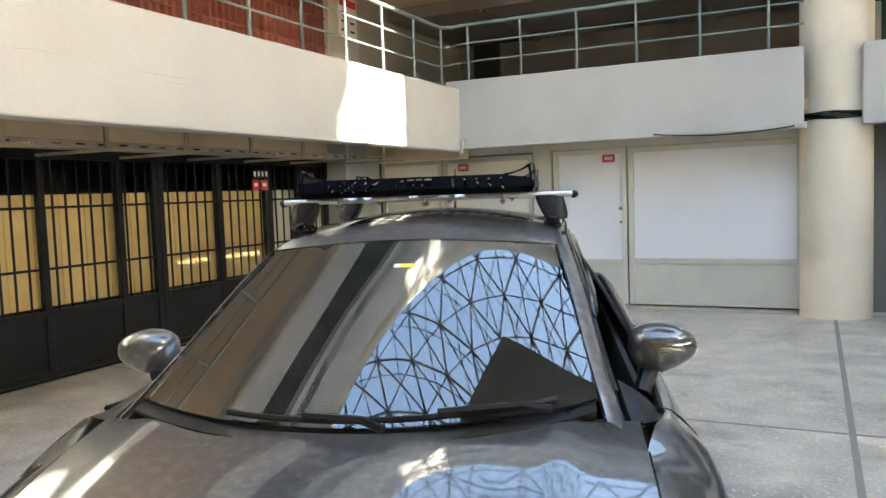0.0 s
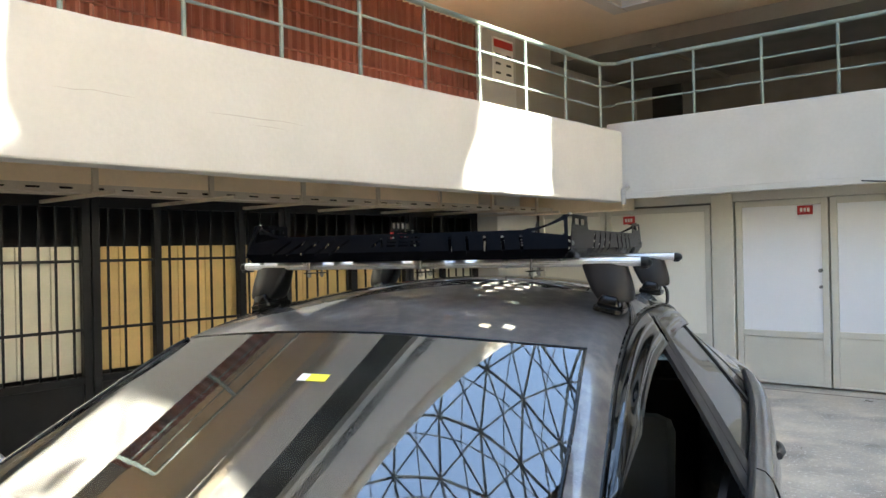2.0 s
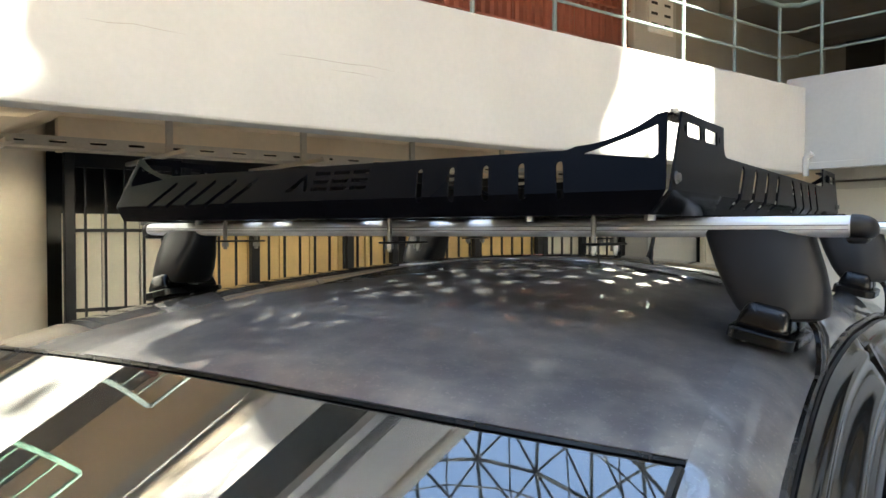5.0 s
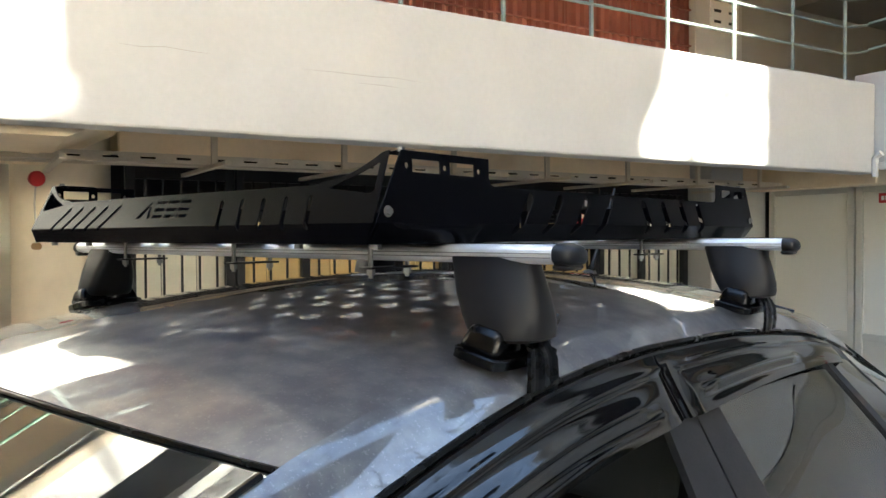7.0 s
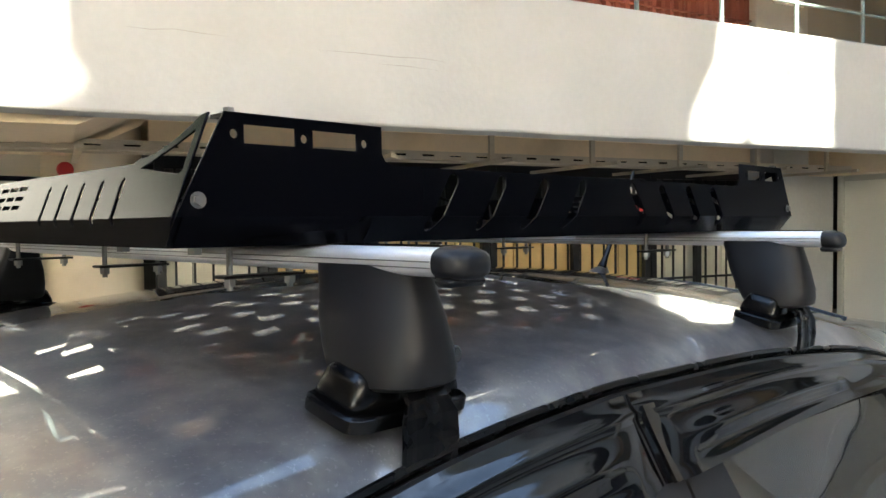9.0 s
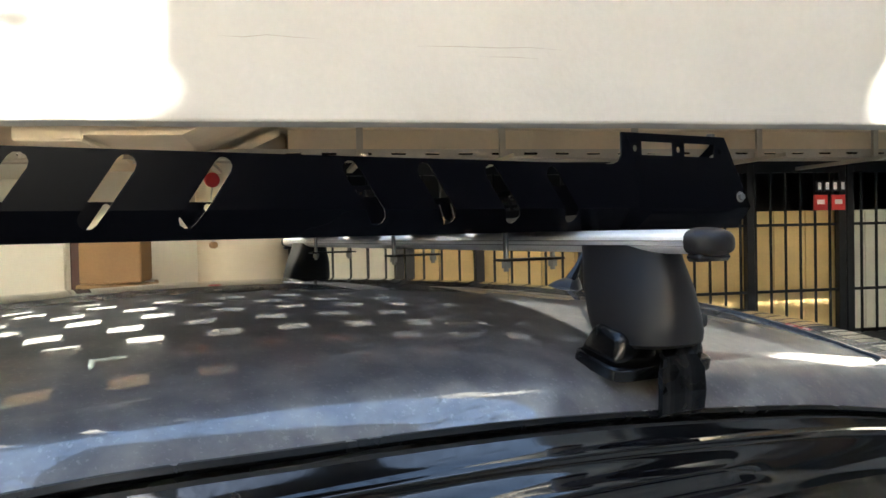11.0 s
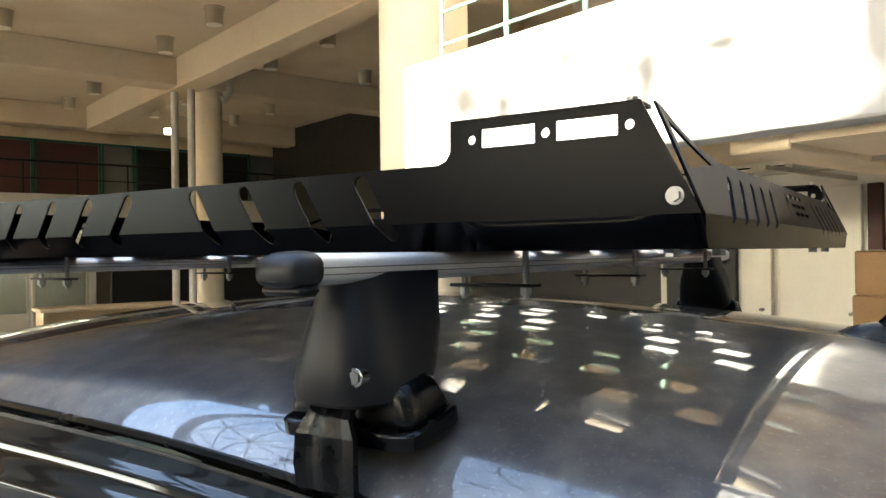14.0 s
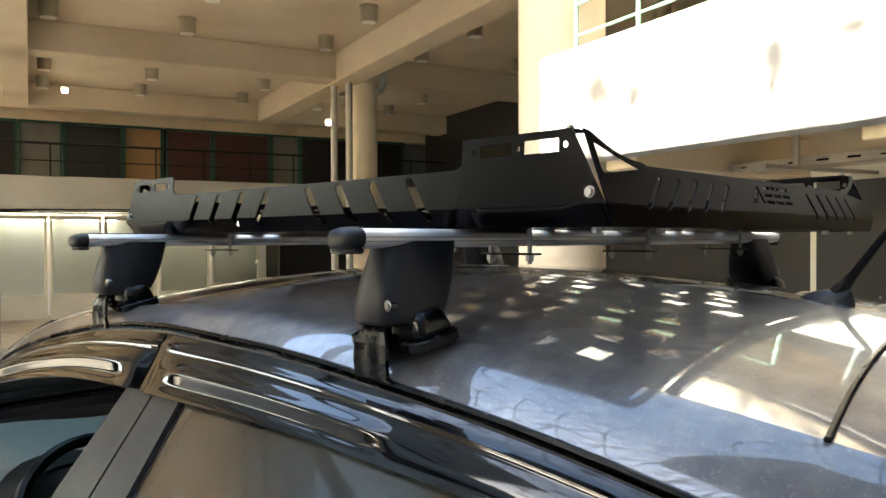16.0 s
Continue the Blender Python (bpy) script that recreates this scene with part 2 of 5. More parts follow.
def tube(points, r, seg=8, bm=None, close=False):
    """A tube along points; r: one radius, or one for each point."""
    pts = [Vector(p) for p in points]
    rs = r if isinstance(r, (list, tuple)) else [r] * len(pts)
    bm = bm or bmesh.new()
    rings, up = [], Vector((0.01, 0.02, 1))
    for i, p in enumerate(pts):
        a, b = pts[max(i - 1, 0)], pts[min(i + 1, len(pts) - 1)]
        if close:
            a, b = pts[i - 1], pts[(i + 1) % len(pts)]
        d = (b - a).normalized()
        if abs(d.dot(up.normalized())) > 0.97:
            up = Vector((1, 0.02, 0.01))
        s = d.cross(up).normalized()
        w = s.cross(d)
        rings.append([bm.verts.new(p + rs[i] * (s * math.cos(k * math.tau / seg) + w * math.sin(k * math.tau / seg))) for k in range(seg)])
    for i in range(len(rings) - (0 if close else 1)):
        a, b = rings[i], rings[(i + 1) % len(rings)]
        for k in range(seg):
            bm.faces.new((a[k], a[(k + 1) % seg], b[(k + 1) % seg], b[k]))
    if not close:
        bm.faces.new(rings[0][::-1])
        bm.faces.new(rings[-1])
    bmesh.ops.recalc_face_normals(bm, faces=bm.faces[:])
    return bm


def sheet(fn, nu, nv, thick=0.0, keep=None, bm=None, flip=False):
    """A grid of fn(a, b), a and b from 0 to 1, given a thickness away from its normal."""
    own = bmesh.new()
    vs = [[own.verts.new(fn(i / nu, j / nv)) for j in range(nv + 1)] for i in range(nu + 1)]
    for i in range(nu):
        for j in range(nv):
            if keep and not keep((i + 0.5) / nu, (j + 0.5) / nv):
                continue
            q = (vs[i][j], vs[i + 1][j], vs[i + 1][j + 1], vs[i][j + 1])
            own.faces.new(q[::-1] if flip else q)
    for v in [v for v in own.verts if not v.link_faces]:
        own.verts.remove(v)
    if thick:
        own.normal_update()
        bmesh.ops.solidify(own, geom=own.faces[:], thickness=thick)
    return join(bm, own)


def spline(table, y):
    """Smooth values from rows (y, a, b, ...)."""
    if y <= table[0][0]:
        return table[0][1:]
    if y >= table[-1][0]:
        return table[-1][1:]
    k = max(i for i in range(len(table) - 1) if table[i][0] <= y)
    p0, p1, p2, p3 = table[max(k - 1, 0)], table[k], table[k + 1], table[min(k + 2, len(table) - 1)]
    w = (y - p1[0]) / (p2[0] - p1[0])
    out = []
    for c in range(1, len(p1)):
        h = p2[0] - p1[0]
        m1 = (p2[c] - p0[c]) / (p2[0] - p0[0]) * h
        m2 = (p3[c] - p1[c]) / (p3[0] - p1[0]) * h
        out.append((2 * w**3 - 3 * w**2 + 1) * p1[c] + (w**3 - 2 * w**2 + w) * m1 + (-2 * w**3 + 3 * w**2) * p2[c] + (w**3 - w**2) * m2)
    return out


def plate(outline, holes=(), thick=0.002, bends=(), place=None):
    """A flat plate in (s, t) with holes, cut along the lines t = bends, then laid by place(s, t, depth)."""
    cu = bpy.data.curves.new("plate", "CURVE")
    cu.dimensions, cu.fill_mode, cu.extrude = "2D", "BOTH", thick / 2
    for loop in (outline, *holes):
        sp = cu.splines.new("POLY")
        sp.points.add(len(loop) - 1)
        for p, (s, t) in zip(sp.points, loop):
            p.co = (s, t, 0, 1)
        sp.use_cyclic_u = True
    ob = bpy.data.objects.new("plate", cu)
    scene.collection.objects.link(ob)
    me = bpy.data.meshes.new_from_object(ob.evaluated_get(bpy.context.evaluated_depsgraph_get()))
    bpy.data.objects.remove(ob)
    bpy.data.curves.remove(cu)
    bm = bmesh.new()
    bm.from_mesh(me)
    bpy.data.meshes.remove(me)
    bmesh.ops.remove_doubles(bm, verts=bm.verts[:], dist=1e-5)
    for t in bends:
        bmesh.ops.bisect_plane(bm, geom=bm.verts[:] + bm.edges[:] + bm.faces[:], plane_co=(0, t, 0), plane_no=(0, 1, 0))
    if place:
        for v in bm.verts:
            v.co = place(v.co.x, v.co.y, v.co.z)
    bmesh.ops.recalc_face_normals(bm, faces=bm.faces[:])
    return bm


def circle(s, t, r, n=12):
    return [(s + r * math.cos(k * math.tau / n), t + r * math.sin(k * math.tau / n)) for k in range(n)]


def slot(s0, t0, s1, t1, r, n=5):
    """A long hole with round ends from (s0, t0) to (s1, t1)."""
    a = math.atan2(t1 - t0, s1 - s0)
    ends = [(s1 + r * math.cos(a - math.pi / 2 + math.pi * k / n), t1 + r * math.sin(a - math.pi / 2 + math.pi * k / n)) for k in range(n + 1)]
    return ends + [(s0 + r * math.cos(a + math.pi / 2 + math.pi * k / n), t0 + r * math.sin(a + math.pi / 2 + math.pi * k / n)) for k in range(n + 1)]


def built(ob, label, category="", kind="structure", group=""):
    """Lays a piece of the building, modelled along its own axes, into the world."""
    ob.matrix_basis = B @ ob.matrix_basis
    return tagged(ob, label, category, group, kind)


# ---- the building ----
# along (y): far shop front 7.15, far parapet 6.5, gate bays 0.2 to 6.2, hall from -4 to -16
L0, LOW, TOP, CEIL = -2.724, 2.13, 2.955, 4.5


def wavy_box(x0, x1, y0, y1, z0, z1, step=0.25, amp=0.006):
    """A plastered parapet with slightly uneven edges."""
    nx, ny = max(1, int((x1 - x0) / step)), max(1, int((y1 - y0) / step))
    bm = bmesh.new()
    bmesh.ops.create_cube(bm, size=1.0, matrix=Matrix.LocRotScale(((x0 + x1) / 2, (y0 + y1) / 2, (z0 + z1) / 2), None, (x1 - x0, y1 - y0, z1 - z0)))
    for k in range(1, nx):
        bmesh.ops.bisect_plane(bm, geom=bm.verts[:] + bm.edges[:] + bm.faces[:], plane_co=(x0 + (x1 - x0) * k / nx, 0, 0), plane_no=(1, 0, 0))
    for k in range(1, ny):
        bmesh.ops.bisect_plane(bm, geom=bm.verts[:] + bm.edges[:] + bm.faces[:], plane_co=(0, y0 + (y1 - y0) * k / ny, 0), plane_no=(0, 1, 0))
    bmesh.ops.bevel(bm, geom=[e for e in bm.edges if e.calc_face_angle(0) > 1], offset=0.015, segments=2, affect="EDGES", profile=0.5)
    for v in bm.verts:
        v.co.z += amp * noise.noise(v.co * 2.3) + amp * 0.6 * noise.noise(v.co * 9)
    return bm


floor = built(part("floor", sheet(lambda a, b: Vector((-22 + 46 * a, -30 + 56 * b, 0)), 4, 4), CONCRETE), "worn grey concrete floor with stains and light specks")
for xj in (1.74, -1.9, 5.4, 9.0):
    part("floor_joint", box(xj - 0.02, xj + 0.02, -16, 12, -0.01, 0.003), STONE, floor)
for yj in (-9.0, -4.6, 6.9, 2.2):
    part("floor_joint", box(-9, 14, yj - 0.012, yj + 0.012, -0.01, 0.0025), STONE, floor)

built(part("parapet_west", wavy_box(L0 - 0.2, L0, -3.6, 6.36, LOW, TOP), PLASTER), "cream plastered gallery parapet above the gates")
built(part("parapet_north", wavy_box(L0 - 0.2, 1.42, 6.36, 6.56, 2.18, 3.06), PLASTER), "cream plastered gallery parapet above the shop fronts")
built(part("parapet_north_2", wavy_box(2.0, 9.0, 6.5, 6.7, 2.18, 3.06), PLASTER), "cream plastered gallery parapet beyond the column")
built(part("parapet_east", wavy_box(9.0, 9.2, -3.6, 6.7, LOW, TOP), PLASTER), "cream plastered gallery parapet opposite the gates")
built(part("gallery_slab_west", box(-8.0, L0 - 0.2, -3.6, 6.7, 2.36, 2.52), SOFFIT), "beige gallery soffit over the gates")
built(part("gallery_slab_north", box(-8.0, 9.2, 6.7, 13.0, 2.38, 2.52), SOFFIT), "beige gallery soffit over the shops")
built(part("gallery_slab_east", box(9.2, 13.0, -3.6, 6.7, 2.36, 2.52), SOFFIT), "beige gallery soffit")
CRACK = material("plaster_crack", (0.33, 0.31, 0.275), 0.9)
for pts in ([(-0.15, 2.532), (-0.02, 2.528), (0.09, 2.541), (0.22, 2.533), (0.36, 2.529)], [(0.78, 2.504), (1.0, 2.509), (1.24, 2.507), (1.4, 2.514), (1.62, 2.50)], [(1.1, 2.46), (1.3, 2.463), (1.5, 2.455)]):
    built(part("crack", tube([(L0 - 0.0005, u, z) for u, z in pts], [0.0004] + [0.0018] * (len(pts) - 2) + [0.0004], 5), CRACK), "fine crack in the parapet plaster")
# beams under the west gallery
for yb in (-2.9, -0.95, 6.9):
    built(part("gallery_beam", box(-4.75, L0 - 0.2, yb - 0.16, yb + 0.16, 2.06, 2.36, 0.01), SOFFIT), "beige beam under the gallery")
built(part("gallery_haunch", sheet(lambda a, b: Vector((-2.93 - 1.8 * b, [-0.79, -0.79, -0.35, 0.1][round(a * 3)], [2.36, 2.14, 2.14, 2.36][round(a * 3)])), 3, 1, 0.05), SOFFIT), "beige sloped haunch beside the beam")

# ceiling slab with the open court
CX0, CX1, CY0, CY1, ROOF = L0 - 0.1, 9.2, -4.2, 6.6, 8.6
court = [(CX0, CY0), (CX1, CY0), (CX1, CY1), (CX0, CY1)]
around = [(-22, -30), (13.2, -30), (13.2, 26), (-22, 26)]
SY = -13.0
WELL = [(CX1, SY), (CX1, 5.2), (CX1 - 0.5, 6.6), (7.4, 7.45), (5.2, 7.8)] + [(3.1 - 6.2 * math.sin(radians(a)), 1.5 + 6.3 * math.cos(radians(a))) for a in range(0, 91, 6)] + [(3.1 - 6.2, SY)]
built(part("ceiling", plate(around, [court], 0.3, (), lambda s, t, d: Vector((s, t, CEIL + 0.15 + d))), CEILING), "aged beige ceiling slab round the open court")
built(part("ceiling_second", plate(around, [WELL], 0.3, (), lambda s, t, d: Vector((s, t, 7.05 + d))), DIM), "second gallery ceiling slab with its shade painted near-black")
built(part("roof_slab", plate(around, [WELL], 0.3, (), lambda s, t, d: Vector((s, t, ROOF - 0.15 + d))), CEILING), "roof slab round the open court")
for nm, q in (("west", (CX0 - 0.2, CX0, CY0 - 0.2, CY1 + 0.2)), ("east", (CX1, CX1 + 0.2, CY0 - 0.2, CY1 + 0.2)), ("north", (CX0, CX1, CY1, CY1 + 0.2)), ("south", (CX0, CX1, CY0 - 0.2, CY0))):
    built(part("parapet_" + nm + "_second", box(*q, 4.48, 5.45, 0.01), PLASTER), "cream plastered parapet of an upper gallery")
ring = bmesh.new()
for (xa, ya), (xb, yb) in zip(WELL, WELL[1:] + WELL[:1]):
    d = Vector((xb - xa, yb - ya, 0)).normalized() * 0.12
    o = Vector((d.y, -d.x, 0))
    quad = [Vector((xa, ya, 0)), Vector((xb, yb, 0)), Vector((xb, yb, 0)) + o, Vector((xa, ya, 0)) + o]
    lo, hi = [[ring.verts.new(p + Vector((0, 0, z))) for p in quad] for z in (6.7, ROOF + 0.175)]
    for k in range(4):
        ring.faces.new((lo[k - 1], lo[k], hi[k], hi[k - 1]))
    ring.faces.new(lo)
    ring.faces.new(hi[::-1])
built(part("parapet_third", ring, PLASTER), "cream plastered edge round the well under the dome")
# gallery back walls, coloured near-black for the shade in there
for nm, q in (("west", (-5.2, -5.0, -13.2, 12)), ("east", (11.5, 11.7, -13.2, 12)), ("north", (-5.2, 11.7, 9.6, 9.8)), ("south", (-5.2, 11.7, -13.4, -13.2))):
    built(part("wall_second_" + nm, box(*q, CEIL + 0.3, 6.9), DIM), "back wall of the second gallery with its shade painted near-black")
for xb, yb0, yb1 in ((-3.7, -15, -4.4), (0.95, -15, -4.4), (5.6, -15, -4.4)):
    built(part("ceiling_beam", box(xb - 0.2, xb + 0.2, yb0, yb1, 4.05, CEIL, 0.012), CEILING), "beige ceiling beam along the hall")
for yb in (-10.4, -4.5, -15.1):
    built(part("ceiling_cross_beam", box(-14, 14, yb - 0.22, yb + 0.22, 4.08, CEIL - 0.004, 0.012), CEILING), "beige ceiling beam across the hall")
built(part("ceiling_north", box(-8, 14, 7.75, 13, 4.30, 4.49), DARKWALL), "dark suspended ceiling over the gallery")
for k in range(5):
    built(part("ceiling_batten", box(-6 + k * 3.0, -5.94 + k * 3.0, 7.8, 12.9, 4.26, 4.30), DARKWALL), "dark metal batten under the gallery ceiling")

# outer walls that close the place, the west pair black for the hall's shade
# wall_east_3 is an unseen addition, low and near-black to darken basket reflections
for nm, b4, m in (("wall_west", (-8.2, -8.0, -16, 13.2), SIGNSHADE), ("wall_east_3", (13.0, 13.2, -17, -5), DIM), ("wall_north", (-8.2, 14, 13.0, 13.2), DARKWALL), ("wall_east", (13.0, 13.2, 6.2, 13), PLASTER), ("wall_east_2", (13.0, 13.2, -5, -3.2), PLASTER),
                  ("wall_south", (-16, 14, -17.2, -17.0), DARKWALL), ("wall_hall_west", (-14.2, -14.0, -17, -3.6), SIGNSHADE)):
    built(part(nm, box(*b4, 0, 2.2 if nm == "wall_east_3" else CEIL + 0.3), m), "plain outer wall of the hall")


# gap between head and sill is an added, unseen opening for sky light
built(part("wall_east_head", box(13.0, 13.2, -3.2, 6.2, 4.4, CEIL + 0.3), PLASTER), "wall above an unseen opening added in the east for light")
# sill coloured near-black so the basket panels reflect little brightness
built(part("wall_east_sill", box(13.0, 13.2, -3.2, 6.2, 0, 3.05), DIM), "near-black wall below the unseen light opening added in the east")
# unseen wall, added only to keep the bright horizon out of reflections
built(part("yard_wall", box(19.0, 19.3, -24, 10, 0, 3.2), DARKWALL), "unseen wall added outside the hall to block the bright horizon")


# ---- columns ----
def column(x, y, r, z0, z1, mat, label):
    bm = bmesh.new()
    n = 40
    prof = [(r * 1.015, z0), (r * 1.0, z0 + 0.05), (r * 0.998, (z0 + z1) / 2), (r, z1)]
    rings = [[bm.verts.new((x + q * math.cos(k * math.tau / n), y + q * math.sin(k * math.tau / n), z)) for k in range(n)] for q, z in prof]
    for a, b in zip(rings, rings[1:]):
        for k in range(n):
            bm.faces.new((a[k], a[(k + 1) % n], b[(k + 1) % n], b[k]))
    bm.faces.new(rings[0][::-1])
    bm.faces.new(rings[-1])
    return built(part("column", bm, mat, smooth=True), label, "column")


column(1.75, 6.95, 0.385, 0, CEIL, COLUMNP, "round cream plastered column beside the shop fronts")
column(-3.29, -4.07, 0.37, 0, CEIL, COLUMNP, "round cream plastered column at the end of the parapet")
column(-4.05, -10.4, 0.22, 0, 4.1, COLUMNP, "slender round cream column in the hall")
column(1.44, -10.4, 0.22, 0, 4.1, COLUMNP, "slender round cream column in the hall")
column(-5.10, -0.18, 0.34, 0, 2.36, COLUMNP, "round cream column beside the black gate")
column(9.3, -4.3, 0.37, 0, CEIL, COLUMNP, "round cream plastered column")
column(9.3, 6.95, 0.385, 0, CEIL, COLUMNP, "round cream plastered column")


# ---- rails ----
def rail_post(y0, h):
    bm = tube([(0, 0, 0), (0, 0, h)], 0.016, 8)
    box(-0.03, 0.03, -0.03, 0.03, -0.004, 0.008, 0, bm)
    return bm


def railing(name, p, q, n, h, label, mat=RAILGREEN, bars=(0.26, 0.50), before=(), after=()):
    p, q = Vector(p), Vector(q)
    ob = empty(name)
    post = mesh_from("post", rail_post(0, h - 0.02), mat, True)
    for k in range(n):
        o = new("post", post)
        o.parent = ob
        o.location = p + (q - p) * (k / (n - 1))
    up = Vector((0, 0, 1))
    part("handrail", tube([Vector(e) + up * h for e in (*before, p, q, *after)], 0.024, 10), mat, ob, smooth=True)
    for f in bars:
        part("rail_bar", tube([Vector(e) + up * f for e in (*before, p, q, *after)], 0.012, 8), mat, ob, smooth=True)
    return built(ob, label, "railing", "thing")


railing("gallery_railing", (L0 - 0.1, -0.80, TOP - 0.005), (L0 - 0.1, 6.045, TOP - 0.005), 10, 0.755, "grey-green steel tube railing on the parapet", after=[(L0 - 0.1, 6.40, 3.02)])
railing("gallery_railing", (-2.625, 6.46, 3.055), (1.06, 6.46, 3.055), 6, 0.74, "grey-green steel tube railing on the shop-side parapet", before=[(L0 - 0.1, 6.42, 3.035)], after=[(1.42, 6.46, 3.055)])
railing("hall_railing", (L0 - 0.1, -3.265, TOP - 0.005), (L0 - 0.1, -1.285, TOP - 0.005), 4, 0.9, "pale green steel railing at the parapet's end", MINT, (0.12, 0.35, 0.6))
railing("gallery_railing", (2.3, 6.6, 3.055), (8.9, 6.6, 3.055), 10, 0.74, "grey-green steel tube railing beyond the column")
railing("gallery_railing", (9.1, -3.5, TOP - 0.005), (9.1, 6.5, TOP - 0.005), 14, 0.74, "grey-green steel tube railing on the opposite parapet")

# ---- upper gallery walls ----
red = empty("corrugated_wall")
rib = mesh_from("corrugated_sheet", sheet(lambda a, b: Vector((0.030 * max(-0.6, min(0.6, math.sin(a * 4 * math.tau))) , a * 0.44, b * 1.98)), 32, 1, 0.004), RED)
for k in range(15):
    o = new("corrugated_sheet", rib)
    o.parent = red
    o.location = (-4.58 + (0.004 if k % 2 else 0), 6.0 - 0.44 * (k + 1), 2.52)
for zl in (2.86, 3.25, 3.64, 4.03):
    part("lap_joint", box(-4.60, -4.545, -0.6, 6.0, zl - 0.008, zl + 0.004), RED, red)
built(red, "terracotta-red corrugated sheet wall of the upper gallery", "wall")
built(part("wall_upper_west", box(-4.75, -4.63, -3.6, 6.0, 2.52, CEIL), DARKWALL), "wall behind the red sheets")
built(part("wall_upper_pier", box(-4.75, -4.50, 6.01, 6.79, 2.52, CEIL, 0.01), PLASTER), "cream pier on the upper gallery")
built(part("wall_upper_grey", box(-4.7, -4.55, 6.79, 10.5, 2.52, CEIL), material("upper_wall_grey", (0.34, 0.32, 0.28), 0.8, vary=0.1, scale=2, bump=0.1)), "grey wall along the upper gallery")
nw = built(part("wall_upper_north", box(-4.55, 13, 10.5, 10.7, 2.52, CEIL), DARKWALL), "grey back wall of the upper gallery")
# flat black sheet stands in for the doorway's shaded opening
built(part("doorway_upper", box(-4.24, -3.72, 10.46, 10.5, 2.52, 4.3), SIGNSHADE), "black sheet for the shade inside a doorway of the upper gallery")
win = built(part("window_upper", box(1.9, 2.5, 10.44, 10.5, 3.2, 4.3, 0.01), GREENP), "green-framed window in the gallery's back wall", "window", "thing")
part("pane", box(1.97, 2.43, 10.43, 10.438, 3.27, 4.23), PANELW, win)
sign = built(part("notice_board", box(-4.50, -4.48, 6.24, 6.70, 3.84, 4.40, 0.004), SIGNWHITE), "white notice panel with a red heading on the pier", "sign", "thing")
part("heading", box(-4.48, -4.476, 6.26, 6.68, 4.27, 4.37), SIGNRED, sign)
for zz in (4.16, 4.04, 3.92):
    for yy in (6.29, 6.53):
        part("arrow_bar", box(-4.48, -4.476, yy, yy + 0.11, zz, zz + 0.03), SIGNSHADE, sign)

# ---- black gates under the west gallery ----
GX = -4.8


def gate_bay(y0, y1, posts, board, label):
    g = empty("gate")
    part("kick_panel", box(GX - 0.02, GX + 0.01, y0 + 0.04, y1 - 0.04, 0.06, 0.60, 0.004), BLACK, g)
    for z0, z1 in ((0.03, 0.09), (0.58, 0.64), (2.02, 2.12)):
        part("cross_frame", box(GX - 0.03, GX + 0.03, y0, y1, z0, z1, 0.004), BLACK, g)
    for yy in (y0 + 0.03, *posts, y1 - 0.03):
        part("upright", box(GX - 0.03, GX + 0.032, yy - 0.035, yy + 0.035, 0.03, 2.12, 0.004), BLACK, g)
    for zz in (1.02, 1.58):
        part("flat_bar", box(GX - 0.004, GX + 0.018, y0, y1, zz - 0.012, zz + 0.012), BLACK, g)
    n = max(2, round((y1 - y0) / 0.145))
    bar = mesh_from("bar", box(-0.008, 0.008, -0.008, 0.008, 0.62, 2.04), BLACK)
    for k in range(1, n):
        o = new("bar", bar)
        o.parent = g
        o.location = (GX + 0.012, y0 + (y1 - y0) * k / n, 0)
    m = round((y1 - y0) / 0.29)
    w = (y1 - y0) / m
    bd = mesh_from("board", box(-0.012, 0.012, 0.004, w - 0.004, 0.66, 1.70, 0.003), board)
    for k in range(m):
        o = new("board", bd)
        o.parent = g
        o.location = (GX - 0.10, y0 + w * k, 0)
    return built(g, label, "gate", "thing", "black barred gates")


gate_bay(0.22, 1.02, (), CURTAIN, "black barred steel gate with pale boards behind it")
gate_bay(1.04, 3.0, (1.62, 2.5), BOARD, "black barred steel gate with yellow boards behind it")
gate_bay(3.02, 4.85, (3.95,), BOARD, "black barred steel gate with yellow boards behind it")
gate_bay(4.87, 6.2, (5.5,), CURTAIN, "black barred steel gate beside the shop fronts")
built(part("gate_threshold", box(GX - 0.06, GX + 0.06, 0.18, 6.2, 0, 0.03, 0.008), BLACK), "low black steel threshold under the gates")
built(part("wall_gate_store", box(-6.6, -6.5, 0.1, 7.0, 0, 2.36), SIGNSHADE), "dark back wall of the store behind the gates")
built(part("lintel", box(GX - 0.06, GX + 0.05, 0.18, 6.24, 2.12, 2.36), SOFFIT), "beige lintel above the gates")
built(part("wall_gate_end", box(GX - 0.1, GX + 0.35, 6.21, 7.15, 0, 2.36, 0.01), PLASTER), "cream wall between the gates and the shops")
plq = empty("gate_number_plates")
for k in range(4):
    part("digit_plate", box(GX + 0.03, GX + 0.04, 4.56 + k * 0.075, 4.626 + k * 0.075, 1.86, 1.95), SIGNSHADE, plq)
    part("digit_bar", box(GX + 0.04, GX + 0.043, 4.578 + k * 0.075, 4.608 + k * 0.075, 1.875, 1.935), SIGNWHITE, plq)
for k in range(2):
    part("red_plate", box(GX + 0.03, GX + 0.04, 4.54 + k * 0.17, 4.67 + k * 0.17, 1.70, 1.83), SIGNRED, plq)
    part("digit_bar", box(GX + 0.04, GX + 0.043, 4.57 + k * 0.17, 4.64 + k * 0.17, 1.75, 1.79), SIGNWHITE, plq)
built(plq, "small black and red number plates on the gate", "sign", "thing")

